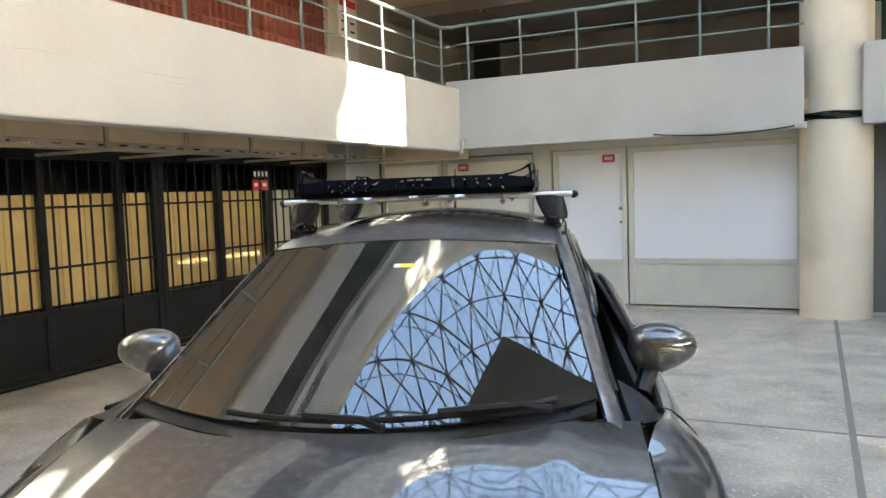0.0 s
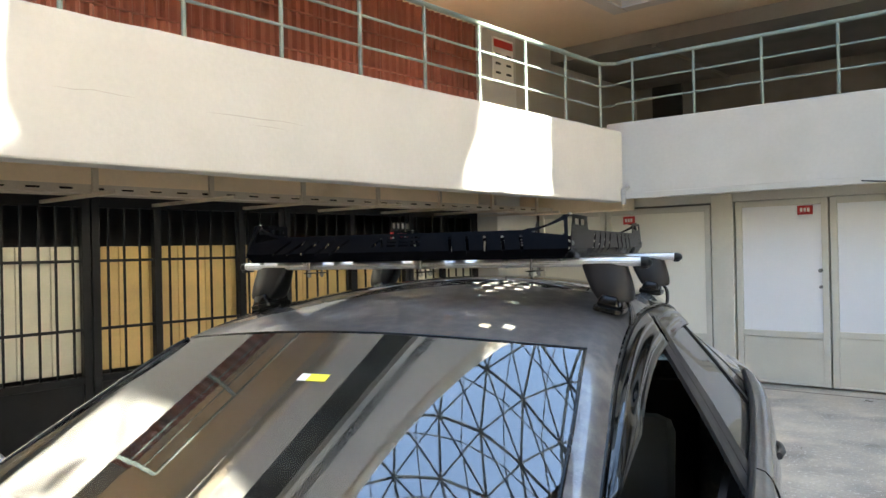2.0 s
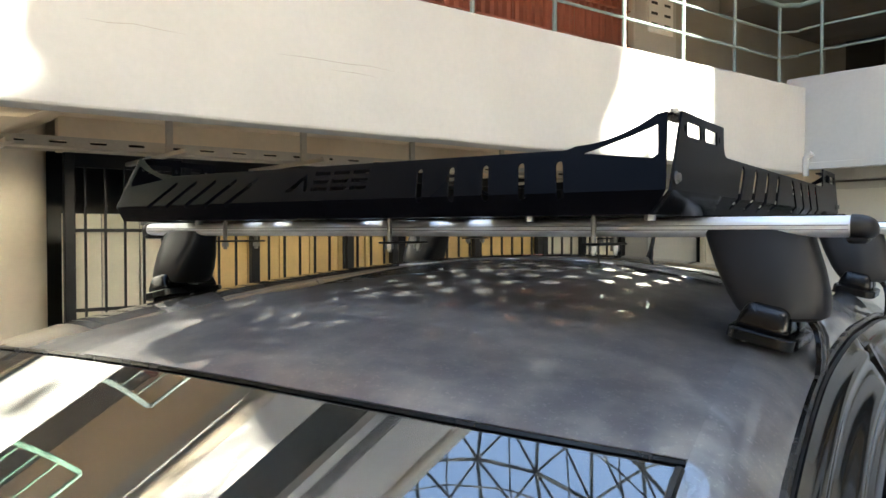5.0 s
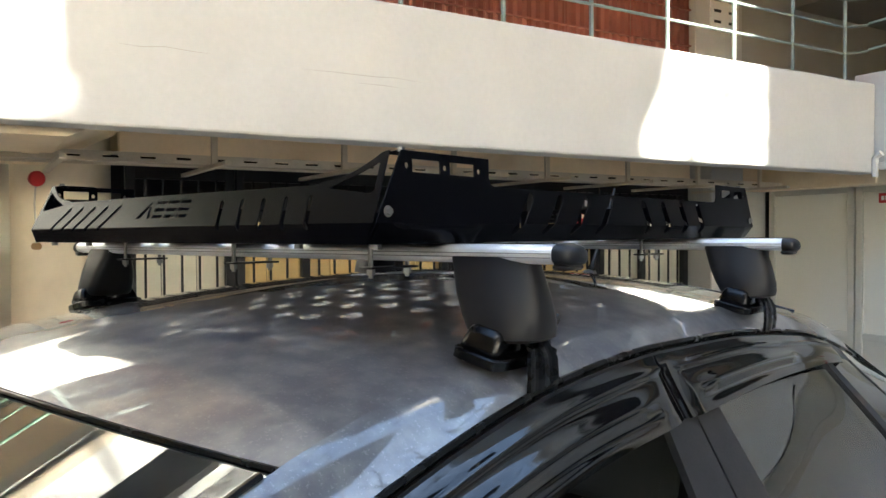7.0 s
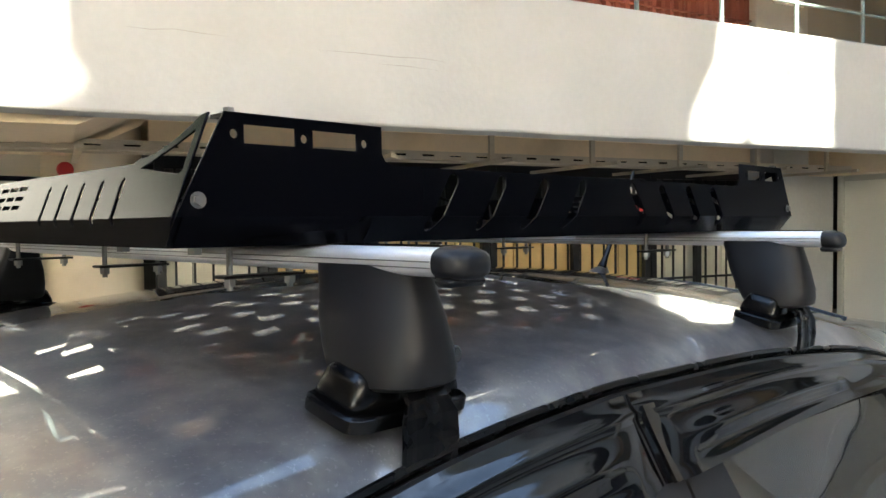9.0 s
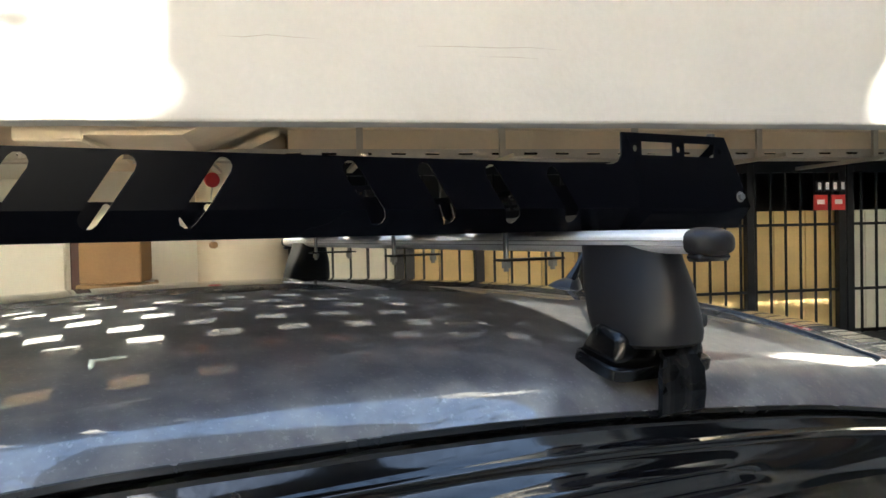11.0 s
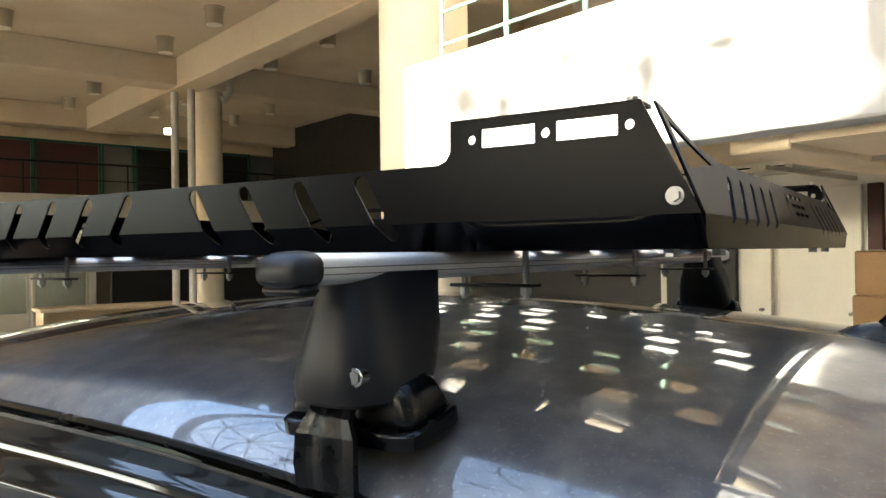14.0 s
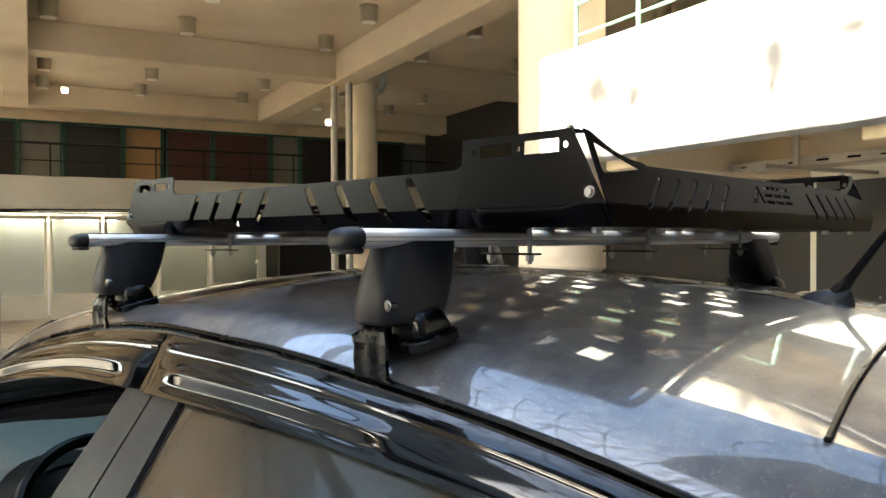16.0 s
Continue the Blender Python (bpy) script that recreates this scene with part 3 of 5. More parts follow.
# cable tray with brackets under the soffit
tray = empty("cable_tray")
part("tray_bed", box(-4.15, -3.85, -3.5, 6.6, 2.075, 2.08), TRAYM, tray)
for xs in (-4.15, -3.85):
    part("tray_side", plate([(-3.5, 2.06), (6.6, 2.06), (6.6, 2.12), (-3.5, 2.12)], [slot(-3.35 + 0.22 * k, 2.09, -3.27 + 0.22 * k, 2.09, 0.008, 3) for k in range(44)], 0.003, (), lambda s, t, d, xs=xs: Vector((xs + d, s, t))), TRAYM, tray)
for k in range(11):
    yk = -3.1 + 0.93 * k
    part("tray_bracket", box(-4.7, -3.5, yk - 0.02, yk + 0.02, 2.035, 2.06), TRAYM, tray)
    part("tray_hanger", box(-3.84, -3.815, yk - 0.02, yk + 0.02, 2.05, 2.36), TRAYM, tray)
part("cable", tube([(-4.05 + 0.05 * math.sin(k), -3.5 + 10.1 * k / 30, 2.095) for k in range(31)], 0.013, 6), RUBBER, tray)
part("cable", tube([(-3.95 + 0.04 * math.sin(k * 1.7), -3.5 + 10.1 * k / 30, 2.095) for k in range(31)], 0.011, 6), RUBBER, tray)
built(tray, "perforated steel cable tray hung under the gallery", "cable tray", "thing")


# ---- shop fronts on the far side ----
FY = 7.22


def framed(ob_name, x0, x1, z0, z1, mat_panel, label, split=None, frame_w=0.07, category="shop front", low=None):
    s = empty(ob_name)
    for a, b in ((x0, x0 + frame_w), (x1 - frame_w, x1)):
        part("jamb", box(a, b, FY - 0.03, FY + 0.05, z0, z1, 0.004), FRAMEP, s)
    part("head", box(x0 + frame_w, x1 - frame_w, FY - 0.028, FY + 0.05, z1 - frame_w, z1, 0.004), FRAMEP, s)
    part("sill", box(x0 + frame_w, x1 - frame_w, FY - 0.028, FY + 0.05, z0, z0 + 0.02, 0.004), FRAMEP, s)
    zs = z0 + 0.02
    if low:
        part("mid_rail", box(x0 + frame_w, x1 - frame_w, FY - 0.026, FY + 0.04, low - 0.035, low + 0.035, 0.004), FRAMEP, s)
        part("lower_panel", box(x0 + frame_w, x1 - frame_w, FY - 0.005, FY + 0.03, zs, low - 0.035), FRAMEP, s)
        zs = low + 0.035
    part("panel", box(x0 + frame_w, x1 - frame_w, FY + 0.0, FY + 0.02, zs, z1 - frame_w), mat_panel, s)
    return s


d198 = framed("entrance_door", -1.72, -0.72, 0.02, 2.10, PANELW, "", low=0.58)
knob = part("lock", cyl((-0.80, FY - 0.06, 1.12), (-0.80, FY - 0.02, 1.12), 0.018), STEEL, d198, "brass-grey lock cylinder")
part("handle", cyl((-0.80, FY - 0.07, 1.30), (-0.80, FY - 0.02, 1.30), 0.022, bevel=0.004), STEEL, d198)
built(d198, "closed greige shop door with a white-filmed pane", "door", "thing")
built(framed("shop_window", -0.70, 1.40, 0.02, 2.10, PANELW, "", low=0.60), "wide shop window covered inside with white film", "window", "thing")
built(framed("entrance_door", -3.4, -2.02, 0.02, 2.08, PANELC, "", low=0.5), "closed cream shop door", "door", "thing")
built(framed("shop_window", -4.44, -3.42, 0.02, 2.08, PANELC, "", low=0.5), "cream shop panel beside the gates", "window", "thing")
built(part("shop_post", box(-2.0, -1.74, FY - 0.06, FY + 0.05, 0, 2.2, 0.008), FRAMEP), "greige post between the shop fronts")
built(part("shop_head", box(-4.45, 1.42, FY - 0.05, FY + 0.05, 2.105, 2.38, 0.008), FRAMEP), "greige header above the shop fronts")
built(part("trim", box(L0, 1.45, 6.32, 6.36, 2.16, 2.23, 0.006), PLASTER), "cream trim strip under the parapet")
built(part("wall_shop_back", box(-4.45, 9.0, FY + 0.06, FY + 0.2, 0, 2.38), DARKWALL), "wall behind the shop fronts")
# shade of the recess beyond the column, laid in as a black sheet
built(part("recess_dark", box(2.3, 9.0, FY + 0.0, FY + 0.05, 0, 2.38), SIGNSHADE), "black sheet painted for the shaded shop recess beyond the column")
for x0, z0 in ((-1.03, 1.92), (-3.15, 1.89)):
    sg = built(part("shop_sign", box(x0, x0 + 0.16, FY - 0.045, FY - 0.032, z0, z0 + 0.10, 0.002), SIGNRED), "small red shop number plate", "sign", "thing")
    for k in range(3):
        part("digit_bar", box(x0 + 0.03 + k * 0.037, x0 + 0.055 + k * 0.037, FY - 0.048, FY - 0.0445, z0 + 0.028, z0 + 0.072), SIGNWHITE, sg)
cb = empty("cable_bundle")
for k in range(5):
    rr, zz = 0.392 + 0.006 * (k % 2), 2.27 + 0.017 * k
    part("cable", tube([(1.75 + rr * math.cos(a), 6.95 + rr * math.sin(a), zz + 0.006 * math.sin(5 * a + k)) for a in [math.radians(150 + 10 * j) for j in range(25)]], 0.009, 6), RUBBER, cb, smooth=True)
part("cable", tube([(-0.2 + 0.17 * k, 6.30, 2.19 - 0.05 * math.sin(k * math.pi / 9)) for k in range(10)], 0.007, 6), RUBBER, cb, smooth=True)
built(cb, "black cables strapped round the column", "cable", "thing")
pipe = part("pipe_stub", tube([(L0 + 0.03, 6.31, 2.10), (L0 + 0.03, 6.31, 2.27), (L0 + 0.09, 6.31, 2.31)], 0.03, 8), PLASTER, smooth=True)
built(pipe, "cream pipe stub at the parapet's corner", "pipe", "thing")

# ---- beside the gate, under the west gallery ----
built(part("wall_store", box(-6.0, -5.9, -3.6, 0.1, 0, 2.36), PANELC), "pale wall of the passage under the gallery")
bell = empty("alarm_bell")
part("gong", cyl((-4.18, -0.30, 1.97), (-4.14, -0.29, 1.97), 0.055, bevel=0.012), SIGNRED, bell, "red bell dome")
part("back_box", cyl((-4.24, -0.32, 1.97), (-4.18, -0.30, 1.97), 0.03), STEEL, bell)
part("wire", tube([(-4.19, -0.30, 1.92), (-4.18, -0.31, 1.8), (-4.19, -0.30, 1.6), (-4.18, -0.30, 1.52)], 0.006, 6), PLASTER, bell)
part("switch", cyl((-4.22, -0.31, 1.5), (-4.17, -0.29, 1.5), 0.025), CARDBOARD, bell)
bell.matrix_basis = Matrix.Translation((-0.58, -0.07, 0.025))
built(bell, "red alarm bell with a wire on the column", "alarm bell", "thing")
for k, (x0, y0, z0, w, h) in enumerate(((-5.3, -1.35, 0, 0.5, 0.45), (-5.28, -1.32, 0.455, 0.46, 0.42), (-5.32, -1.34, 0.88, 0.5, 0.38), (-5.27, -1.3, 1.265, 0.42, 0.3))):
    bx = built(part("cardboard_box", box(x0, x0 + 0.45, y0, y0 + w, z0, z0 + h, 0.012), CARDBOARD), "brown cardboard box in a stack by the column", "box", "thing", "stack of boxes")
    part("tape", box(x0 + 0.19, x0 + 0.26, y0 - 0.002, y0 + w + 0.002, z0 + h - 0.001, z0 + h + 0.003), PANELC, bx)
for k, (y0, y1, m) in enumerate(((-3.5, -2.75, SIGNSHADE), (-2.70, -2.42, PANELC), (-2.36, -1.66, PANELC), (-1.62, -1.5, MAROON))):
    pn = built(part("store_door", box(-5.88, -5.84, y0, y1, 0.02, 2.1, 0.01), m), ("dark" if m is SIGNSHADE else "pale" if m is PANELC else "maroon") + " flush door under the gallery", "door", "thing")
    part("door_handle", cyl((-5.84, y1 - 0.08, 1.05), (-5.79, y1 - 0.08, 1.05), 0.014), STEEL, pn)

# ---- the hall behind ----
lamp = empty("ceiling_downlight")
part("housing", cyl((0, 0, -0.2), (0, 0, 0), 0.105, 0.11, 24), LAMPMETAL, lamp, smooth=False)
part("reflector", cyl((0, 0, -0.205), (0, 0, -0.201), 0.092, 0.092, 24), PANELC, lamp)
part("collar", cyl((0, 0, -0.02), (0, 0, 0.0), 0.125, 0.125, 24), LAMPMETAL, lamp)
lamp.matrix_basis = Matrix.Translation((0.53, -7.7, CEIL))
tagged(lamp, "round surface-mounted downlight, unlit, on the beige ceiling", "downlight", "ceiling downlights")
for yy in (-5.9, -7.7, -9.3, -12.6, -14.2):
    for xx in (3.8, 2.2, 0.53, -1.1, -3.02, -4.56, -6.2):
        if (xx, yy) != (0.53, -7.7):
            copy_thing(lamp, B @ Matrix.Translation((xx, yy, CEIL)))
lamp.matrix_basis = B @ lamp.matrix_basis
for xx, yy in ((-3.60, -10.55), (-3.72, -10.2), (1.15, -10.45)):
    built(part("drain_pipe", tube([(xx, yy, 0), (xx, yy, 3.6), (xx, yy, 4.3)], 0.055, 10), PLASTER, smooth=True), "cream drain pipe beside the hall column", "pipe", "thing")
built(part("pipe_elbow", tube([(-4.3, -10.2, 4.3), (-4.32, -10.2, 4.1), (-4.25, -10.2, 3.98), (-4.2, -10.2, 3.95)], 0.06, 10), PLASTER, smooth=True), "cream pipe elbow at the column's head", "pipe", "thing")
built(part("parapet_south", wavy_box(-14, 14, -15.0, -14.8, 2.13, 2.78), PLASTER), "cream parapet of the rear gallery")
built(part("gallery_slab_south", box(-14, 14, -17, -15.0, 2.2, 2.4), SOFFIT), "soffit of the rear gallery")
railing("rear_gallery_railing", (-8, -14.9, 2.775), (3.2, -14.9, 2.775), 13, 0.62, "dark steel railing of the rear gallery", BLACK, (0.3,))
# shop front colours darkened for the dim gallery, black where it is deepest
for x0, x1, m, lab in ((-7.5, -4.9, SIGNSHADE, "upper shop bay with its shade painted black"), (-4.8, -4.2, DARKWALL, "grey pier between upper shop bays"), (-4.1, -2.9, MAROON, "maroon shutter of an upper shop"), (-2.8, -1.9, MAROON, "maroon shutter of an upper shop"),
                        (-1.75, -1.05, CARDBOARD, "brownish upper shop door"), (-0.95, 0.1, SIGNSHADE, "upper shop window with its shade painted black"), (0.2, 0.9, DARKWALL, "grey upper shop panel"), (1.0, 3.2, SIGNSHADE, "upper shop window with its shade painted black")):
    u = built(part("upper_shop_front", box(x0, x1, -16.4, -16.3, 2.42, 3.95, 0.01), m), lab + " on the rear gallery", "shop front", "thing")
    for xf in (x0 - 0.04, x1):
        part("frame", box(xf, xf + 0.04, -16.42, -16.25, 2.42, 4.0), GREENP, u)
    part("head_frame", box(x0, x1, -16.42, -16.25, 3.95, 4.0), GREENP, u)
built(part("fascia_south", box(-14, 14, -16.5, -16.2, 4.0, CEIL), SOFFIT), "beige band above the rear shops")
# flat black sheet in place of the recess's shade
built(part("hall_side_wall", box(-14, -4.3, -16.2, -16.1, 0, 2.2), SIGNSHADE), "black sheet painted for the shaded recess of the rear hall")
# ground-floor glazing of the rear hall
for x0, x1 in ((0.45, 1.35), (-0.55, 0.4), (-1.6, -0.6), (-2.7, -1.65), (-3.8, -2.75)):
    g = empty("rear_shop_door")
    for a, b in ((x0, x0 + 0.05), (x1 - 0.05, x1)):
        part("stile", box(a, b, -16.05, -15.98, 0.02, 2.08, 0.004), FRAMEP, g)
    for z0, z1 in ((0.02, 0.5), (2.0, 2.08)):
        part("rail", box(x0 + 0.05, x1 - 0.05, -16.045, -15.985, z0, z1, 0.004), FRAMEP, g)
    part("pane", box(x0 + 0.05, x1 - 0.05, -16.02, -16.012, 0.5, 2.0), SHOPGLASS, g)
    built(g, "greige framed glass door of a rear shop", "door", "thing", "rear shop doors")
# white wall under glowing tubes stands in for daylight behind the glass
built(part("rear_shop_wall", box(-4.2, 2.0, -16.95, -16.9, 0, 2.2), PANELW), "white wall standing in for daylight behind the rear glass doors")
for xx in (-3.2, -1.9, -0.4, 0.8):
    built(part("shop_tube_lamp", box(xx - 0.5, xx + 0.5, -16.7, -16.65, 1.98, 2.02, 0.005), TUBEGLOW), "lit tube lamp inside the rear shop", "lamp", "thing")
lk = empty("low_counter")
part("front", box(-4.0, -1.9, -11.6, -11.55, 0, 0.8, 0.01), SOFFIT, lk)
part("top", box(-4.05, -1.85, -11.65, -11.1, 0.8, 0.86, 0.01), CEILING, lk)
part("side", box(-1.95, -1.9, -11.55, -11.12, 0, 0.8), SOFFIT, lk)
built(lk, "low beige kiosk counter in the hall", "counter", "thing")
for k in range(3):
    built(part("hall_wire", tube([(-14 + 28 * j / 24, -14.77, 2.16 - 0.03 * k + 0.015 * math.sin(j * 1.3 + k)) for j in range(25)], 0.011, 6), RUBBER), "black cable strung along the rear parapet", "cable", "thing")
sp = built(part("hall_spot", cyl((0.2, -13.5, 4.12), (0.2, -13.5, 4.2), 0.05), TUBEGLOW), "small lit lamp under the hall ceiling", "lamp", "thing")
built(part("hall_spot", cyl((-4.6, -13.6, 3.9), (-4.6, -13.6, 4.0), 0.06), TUBEGLOW), "small lit lamp under the hall ceiling", "lamp", "thing")

# ---- the glazed dome over the court ----
dome = empty("steel_lattice_dome")
DX, DY, DR = 3.24, 3.4, 9.6


def dome_at(k, j, n=30, m=11):
    a, e = k * math.tau / n, j / m * math.radians(86)
    return Vector((DX + DR * math.cos(a) * math.cos(e), DY + DR * math.sin(a) * math.cos(e), ROOF + 0.15 + 5.2 * math.sin(e)))


def strut(bm, p, q, r):
    d = (q - p).normalized()
    s = d.cross(Vector((0.1, 0.2, 1))).normalized()
    w = s.cross(d)
    a, b = [[bm.verts.new(c + r * f) for f in (s, w, -s, -w)] for c in (p, q)]
    for k in range(4):
        bm.faces.new((a[k], a[k - 1], b[k - 1], b[k]))


bars = bmesh.new()
for j in range(12):
    for k in range(30):
        p = dome_at(k + 0.5 * (j % 2), j)
        ends = [(dome_at(k + 1 + 0.5 * (j % 2), j), 0.028)]
        if j < 11:
            o = 0.5 * (j % 2)
            ends += [(dome_at(k + o + 0.5, j + 1), 0.036), (dome_at(k + o - 0.5, j + 1), 0.036)]
        if j < 10:
            ends += [(dome_at(k + 0.5 * (j % 2), j + 2), 0.024)]
        for q, r in ends:
            if (q - p).length > 0.02:
                strut(bars, p, q, r)
part("lattice", bars, DOMESTEEL, dome)
inner = bmesh.new()
for j in range(1, 10):
    for k in range(30):
        o = 0.5 * (j % 2)
        p, drop = dome_at(k + o + 0.5, j), Vector((0, 0, -0.45))
        for q in (dome_at(k + o + 1.0, j + 1), dome_at(k + o, j + 1)):
            strut(inner, p + drop, q + drop, 0.017)
part("inner_lattice", inner, DOMESTEEL, dome)
part("ring_beam", tube([dome_at(k, 0) - Vector((0, 0, 0.12)) for k in range(30)], 0.14, 8, close=True), DOMESTEEL, dome)
built(dome, "dark steel lattice dome over the open court", "dome", "thing")
# unseen blockers added beside the dome, outlined to bound the parapet's sun patches
for nm, pts in (("roof_house", [(-0.18, ROOF), (3.0, ROOF), (3.17, 9.04), (3.63, 9.84), (3.75, 10.4), (3.75, 16.5), (-0.45, 16.5), (-0.40, 10.2), (-0.40, 9.80), (-0.42, 9.62), (-0.42, 9.53), (-0.36, 9.50), (-0.29, 9.36), (-0.23, 9.14)]),
                ("roof_house_2", [(4.77, ROOF), (16, ROOF), (16, 16.5), (4.77, 16.5)]), ("roof_house_3", [(-18, ROOF), (-3.62, ROOF), (-3.62, 16.5), (-18, 16.5)])):
    built(part(nm, plate(pts, (), 0.5, (), lambda s, t, d: Vector((10.0 + d, s, t))), DARKWALL), "unseen sun blocker added above the roof to bound the sunlit patches")


built(part("roof_platform", plate([(-0.25, 4.35), (3.6, 5.35), (3.6, 0.0), (-0.95, 0.0)], (), 0.08, (), lambda s, t, d: Vector((s, t, 8.95 + d))), OLIVE), "dark olive platform hung under the dome")
# small unseen plates, added so their blurred shade lies on the sunlit parapet
for yg, zg, wg, hg in ((-1.45, 9.57, 0.13, 0.17), (-1.48, 9.40, 0.08, 0.14), (-2.54, 9.55, 0.11, 0.15), (-2.78, 9.57, 0.08, 0.12), (-1.01, 9.63, 0.17, 0.10), (-2.93, 9.65, 0.14, 0.17), (3.95, 9.34, 0.06, 0.20)):
    built(part("gusset_plate", plate([(yg + wg * math.cos(a) * (1 if math.sin(a) > 0 else 0.7), zg + hg * math.sin(a)) for a in [k * math.tau / 12 for k in range(12)]], (), 0.01, (), lambda s, t, d: Vector((10.0 + d, s, t))), DOMESTEEL), "small unseen plate added to cast a blotch of shade on the parapet")


# ---- the car: front towards -y, its left side towards +x ----
# rows: y, half width and height of the roof's edge; height of the roof's middle; the belt line; the greatest half width
EDGE = [(-1.62, 0.616, 1.036), (-1.53, 0.606, 1.072), (-1.3, 0.579, 1.164), (-1.0, 0.549, 1.290), (-0.72, 0.515, 1.398), (-0.4, 0.488, 1.450), (-0.1, 0.478, 1.468), (0.2, 0.472, 1.466), (0.5, 0.466, 1.447), (0.73, 0.460, 1.420), (1.0, 0.45, 1.375), (1.3, 0.43, 1.30)]
SEAM = [(-1.62, 0.668, 0.995), (-1.3, 0.630, 1.120), (-0.96, 0.597, 1.262), (-0.73, 0.573, 1.350), (-0.42, 0.553, 1.415), (-0.17, 0.549, 1.436), (0.0, 0.549, 1.435), (0.2, 0.548, 1.428), (0.38, 0.545, 1.413), (0.6, 0.542, 1.388), (0.8, 0.536, 1.352), (1.1, 0.52, 1.28), (1.3, 0.50, 1.22)]
MID = [(-1.0, 1.3848), (-0.8, 1.4325), (-0.6, 1.4698), (-0.4, 1.4970), (-0.2, 1.5143), (-0.0, 1.5221), (0.2, 1.5207), (0.4, 1.5108), (0.6, 1.4928), (0.8, 1.4674), (1.0, 1.4355), (1.2, 1.3978)]
BELT = [(-1.62, 0.735, 1.03), (-1.2, 0.775, 0.985), (-0.5, 0.80, 0.985), (0.2, 0.805, 1.0), (0.8, 0.79, 1.035), (1.15, 0.75, 1.09), (1.4, 0.69, 1.10)]
WIDE = [(-2.72, 0.50), (-2.6, 0.66), (-2.35, 0.79), (-2.0, 0.865), (-1.5, 0.895), (-0.5, 0.905), (0.4, 0.905), (1.0, 0.885), (1.3, 0.83), (1.5, 0.70)]
HOOD = [(-2.62, 0.74), (-2.5, 0.82), (-2.3, 0.89), (-2.0, 0.972), (-1.8, 1.020), (-1.54, 1.062)]
car = empty("car")


def mirror_pair(name, fn, mat, smooth=True, label=""):
    for sgn in (1, -1):
        bm = fn()
        if sgn < 0:
            bm.transform(Matrix.Diagonal((-1, 1, 1, 1)))
            bmesh.ops.reverse_faces(bm, faces=bm.faces[:])
        part(name, bm, mat, car, label, smooth)


def roof_at(x, y):
    ex, ez = spline(EDGE, y)
    (mz,) = spline(MID, y)
    return Vector((x, y, ez + (mz - ez) * (1 - min(1, abs(x / ex)) ** 2.0)))


def roof_fn(a, b):
    s = 2 * a - 1
    y0, y1 = -0.80 + 0.085 * s * s, 1.13 - 0.10 * s * s
    y = y0 + (y1 - y0) * b
    return roof_at(s * spline(EDGE, y)[0], y)


part("roof_panel", sheet(roof_fn, 28, 36, 0.012), ROOFPAINT, car, "dusty grey metallic roof panel", True)


def screen_fn(a, b):
    s = 2 * a - 1
    top = roof_fn(a, 0) + Vector((0, -0.012, -0.004))
    low = Vector((0.602 * s, -1.74 + 0.20 * s * s, 1.048 + 0.024 * s * s))
    p = low.lerp(top, b)
    bow = math.sin(b * math.pi) * 0.004 * (1 - 0.6 * s * s)
    return p + Vector((0, -bow * 0.35, bow))


part("windscreen", sheet(screen_fn, 24, 20, 0.004), SCREEN, car, "tinted raked windscreen reflecting the dome", True).visible_shadow = False
part("screen_border", sheet(lambda a, b: screen_fn(a, b * 0.05) + Vector((0, 0, -0.008)), 24, 2, 0.003), TRIM, car)
part("roof_seal", tube([roof_fn(k / 30, 0) + Vector((0, -0.006, -0.002)) for k in range(31)], 0.003, 6), RUBBER, car)


# side rails of the roof and A-pillars, between the roof's edge and the door frame
def rail_fn(a, b):
    y = -1.62 + a * 2.88
    (ex, ez), (sx, sz) = spline(EDGE, y), spline(SEAM, y)
    p = Vector((ex, y, ez)).lerp(Vector((sx, y, sz)), b)
    bulge = math.sin(b * math.pi) * 0.0065
    return p + Vector((bulge * 0.45, 0, bulge))


mirror_pair("roof_rail", lambda: sheet(rail_fn, 60, 8, 0.012, flip=True), ROOFPAINT)
mirror_pair("rail_seal", lambda: tube([rail_fn(k / 50, 1.0) + Vector((0.001, 0, -0.003)) for k in range(51)], 0.0045, 6), RUBBER)
mirror_pair("screen_seal", lambda: tube([rail_fn(k / 40 * 0.309, 0.0) + Vector((-0.002, -0.004, 0.001)) for k in range(41)], 0.004, 6), RUBBER)


def frame_at(y):
    """The upper edge of the door openings."""
    return rail_fn((y + 1.62) / 2.88, 1.0) + Vector((0.003, 0, -0.010))


def belt_at(y):
    x, z = spline(BELT, y)
    return Vector((x, y, z))


def side_at(y_top, y_low, b, out=0.0):
    """From the door frame (b 0) to the belt line (b 1), bowed outwards."""
    p, q = frame_at(y_top), belt_at(y_low)
    return Vector((p.x + (q.x - p.x) * b ** 1.25 + 0.022 * math.sin(b * math.pi) + out, p.y + (q.y - p.y) * b, p.z + (q.z - p.z) * b))


def side_patch(t0, t1, l0, l1, b0, b1, out, n=14, m=8, thick=0.004):
    return sheet(lambda a, b: side_at(t0 + (t1 - t0) * a, l0 + (l1 - l0) * a, b0 + (b1 - b0) * b, out), n, m, thick, flip=True)


# painted door frames, glass, pillars and smoked window visors
mirror_pair("door_frame", lambda: side_patch(-1.42, 1.05, -1.42, 1.05, 0.0, 0.10, 0.002, 40, 3, 0.01), TRIM)
mirror_pair("pillar_trim", lambda: side_patch(-0.135, -0.062, -0.26, -0.125, 0.08, 1.0, 0.004, 3, 10, 0.01), PILLAR)
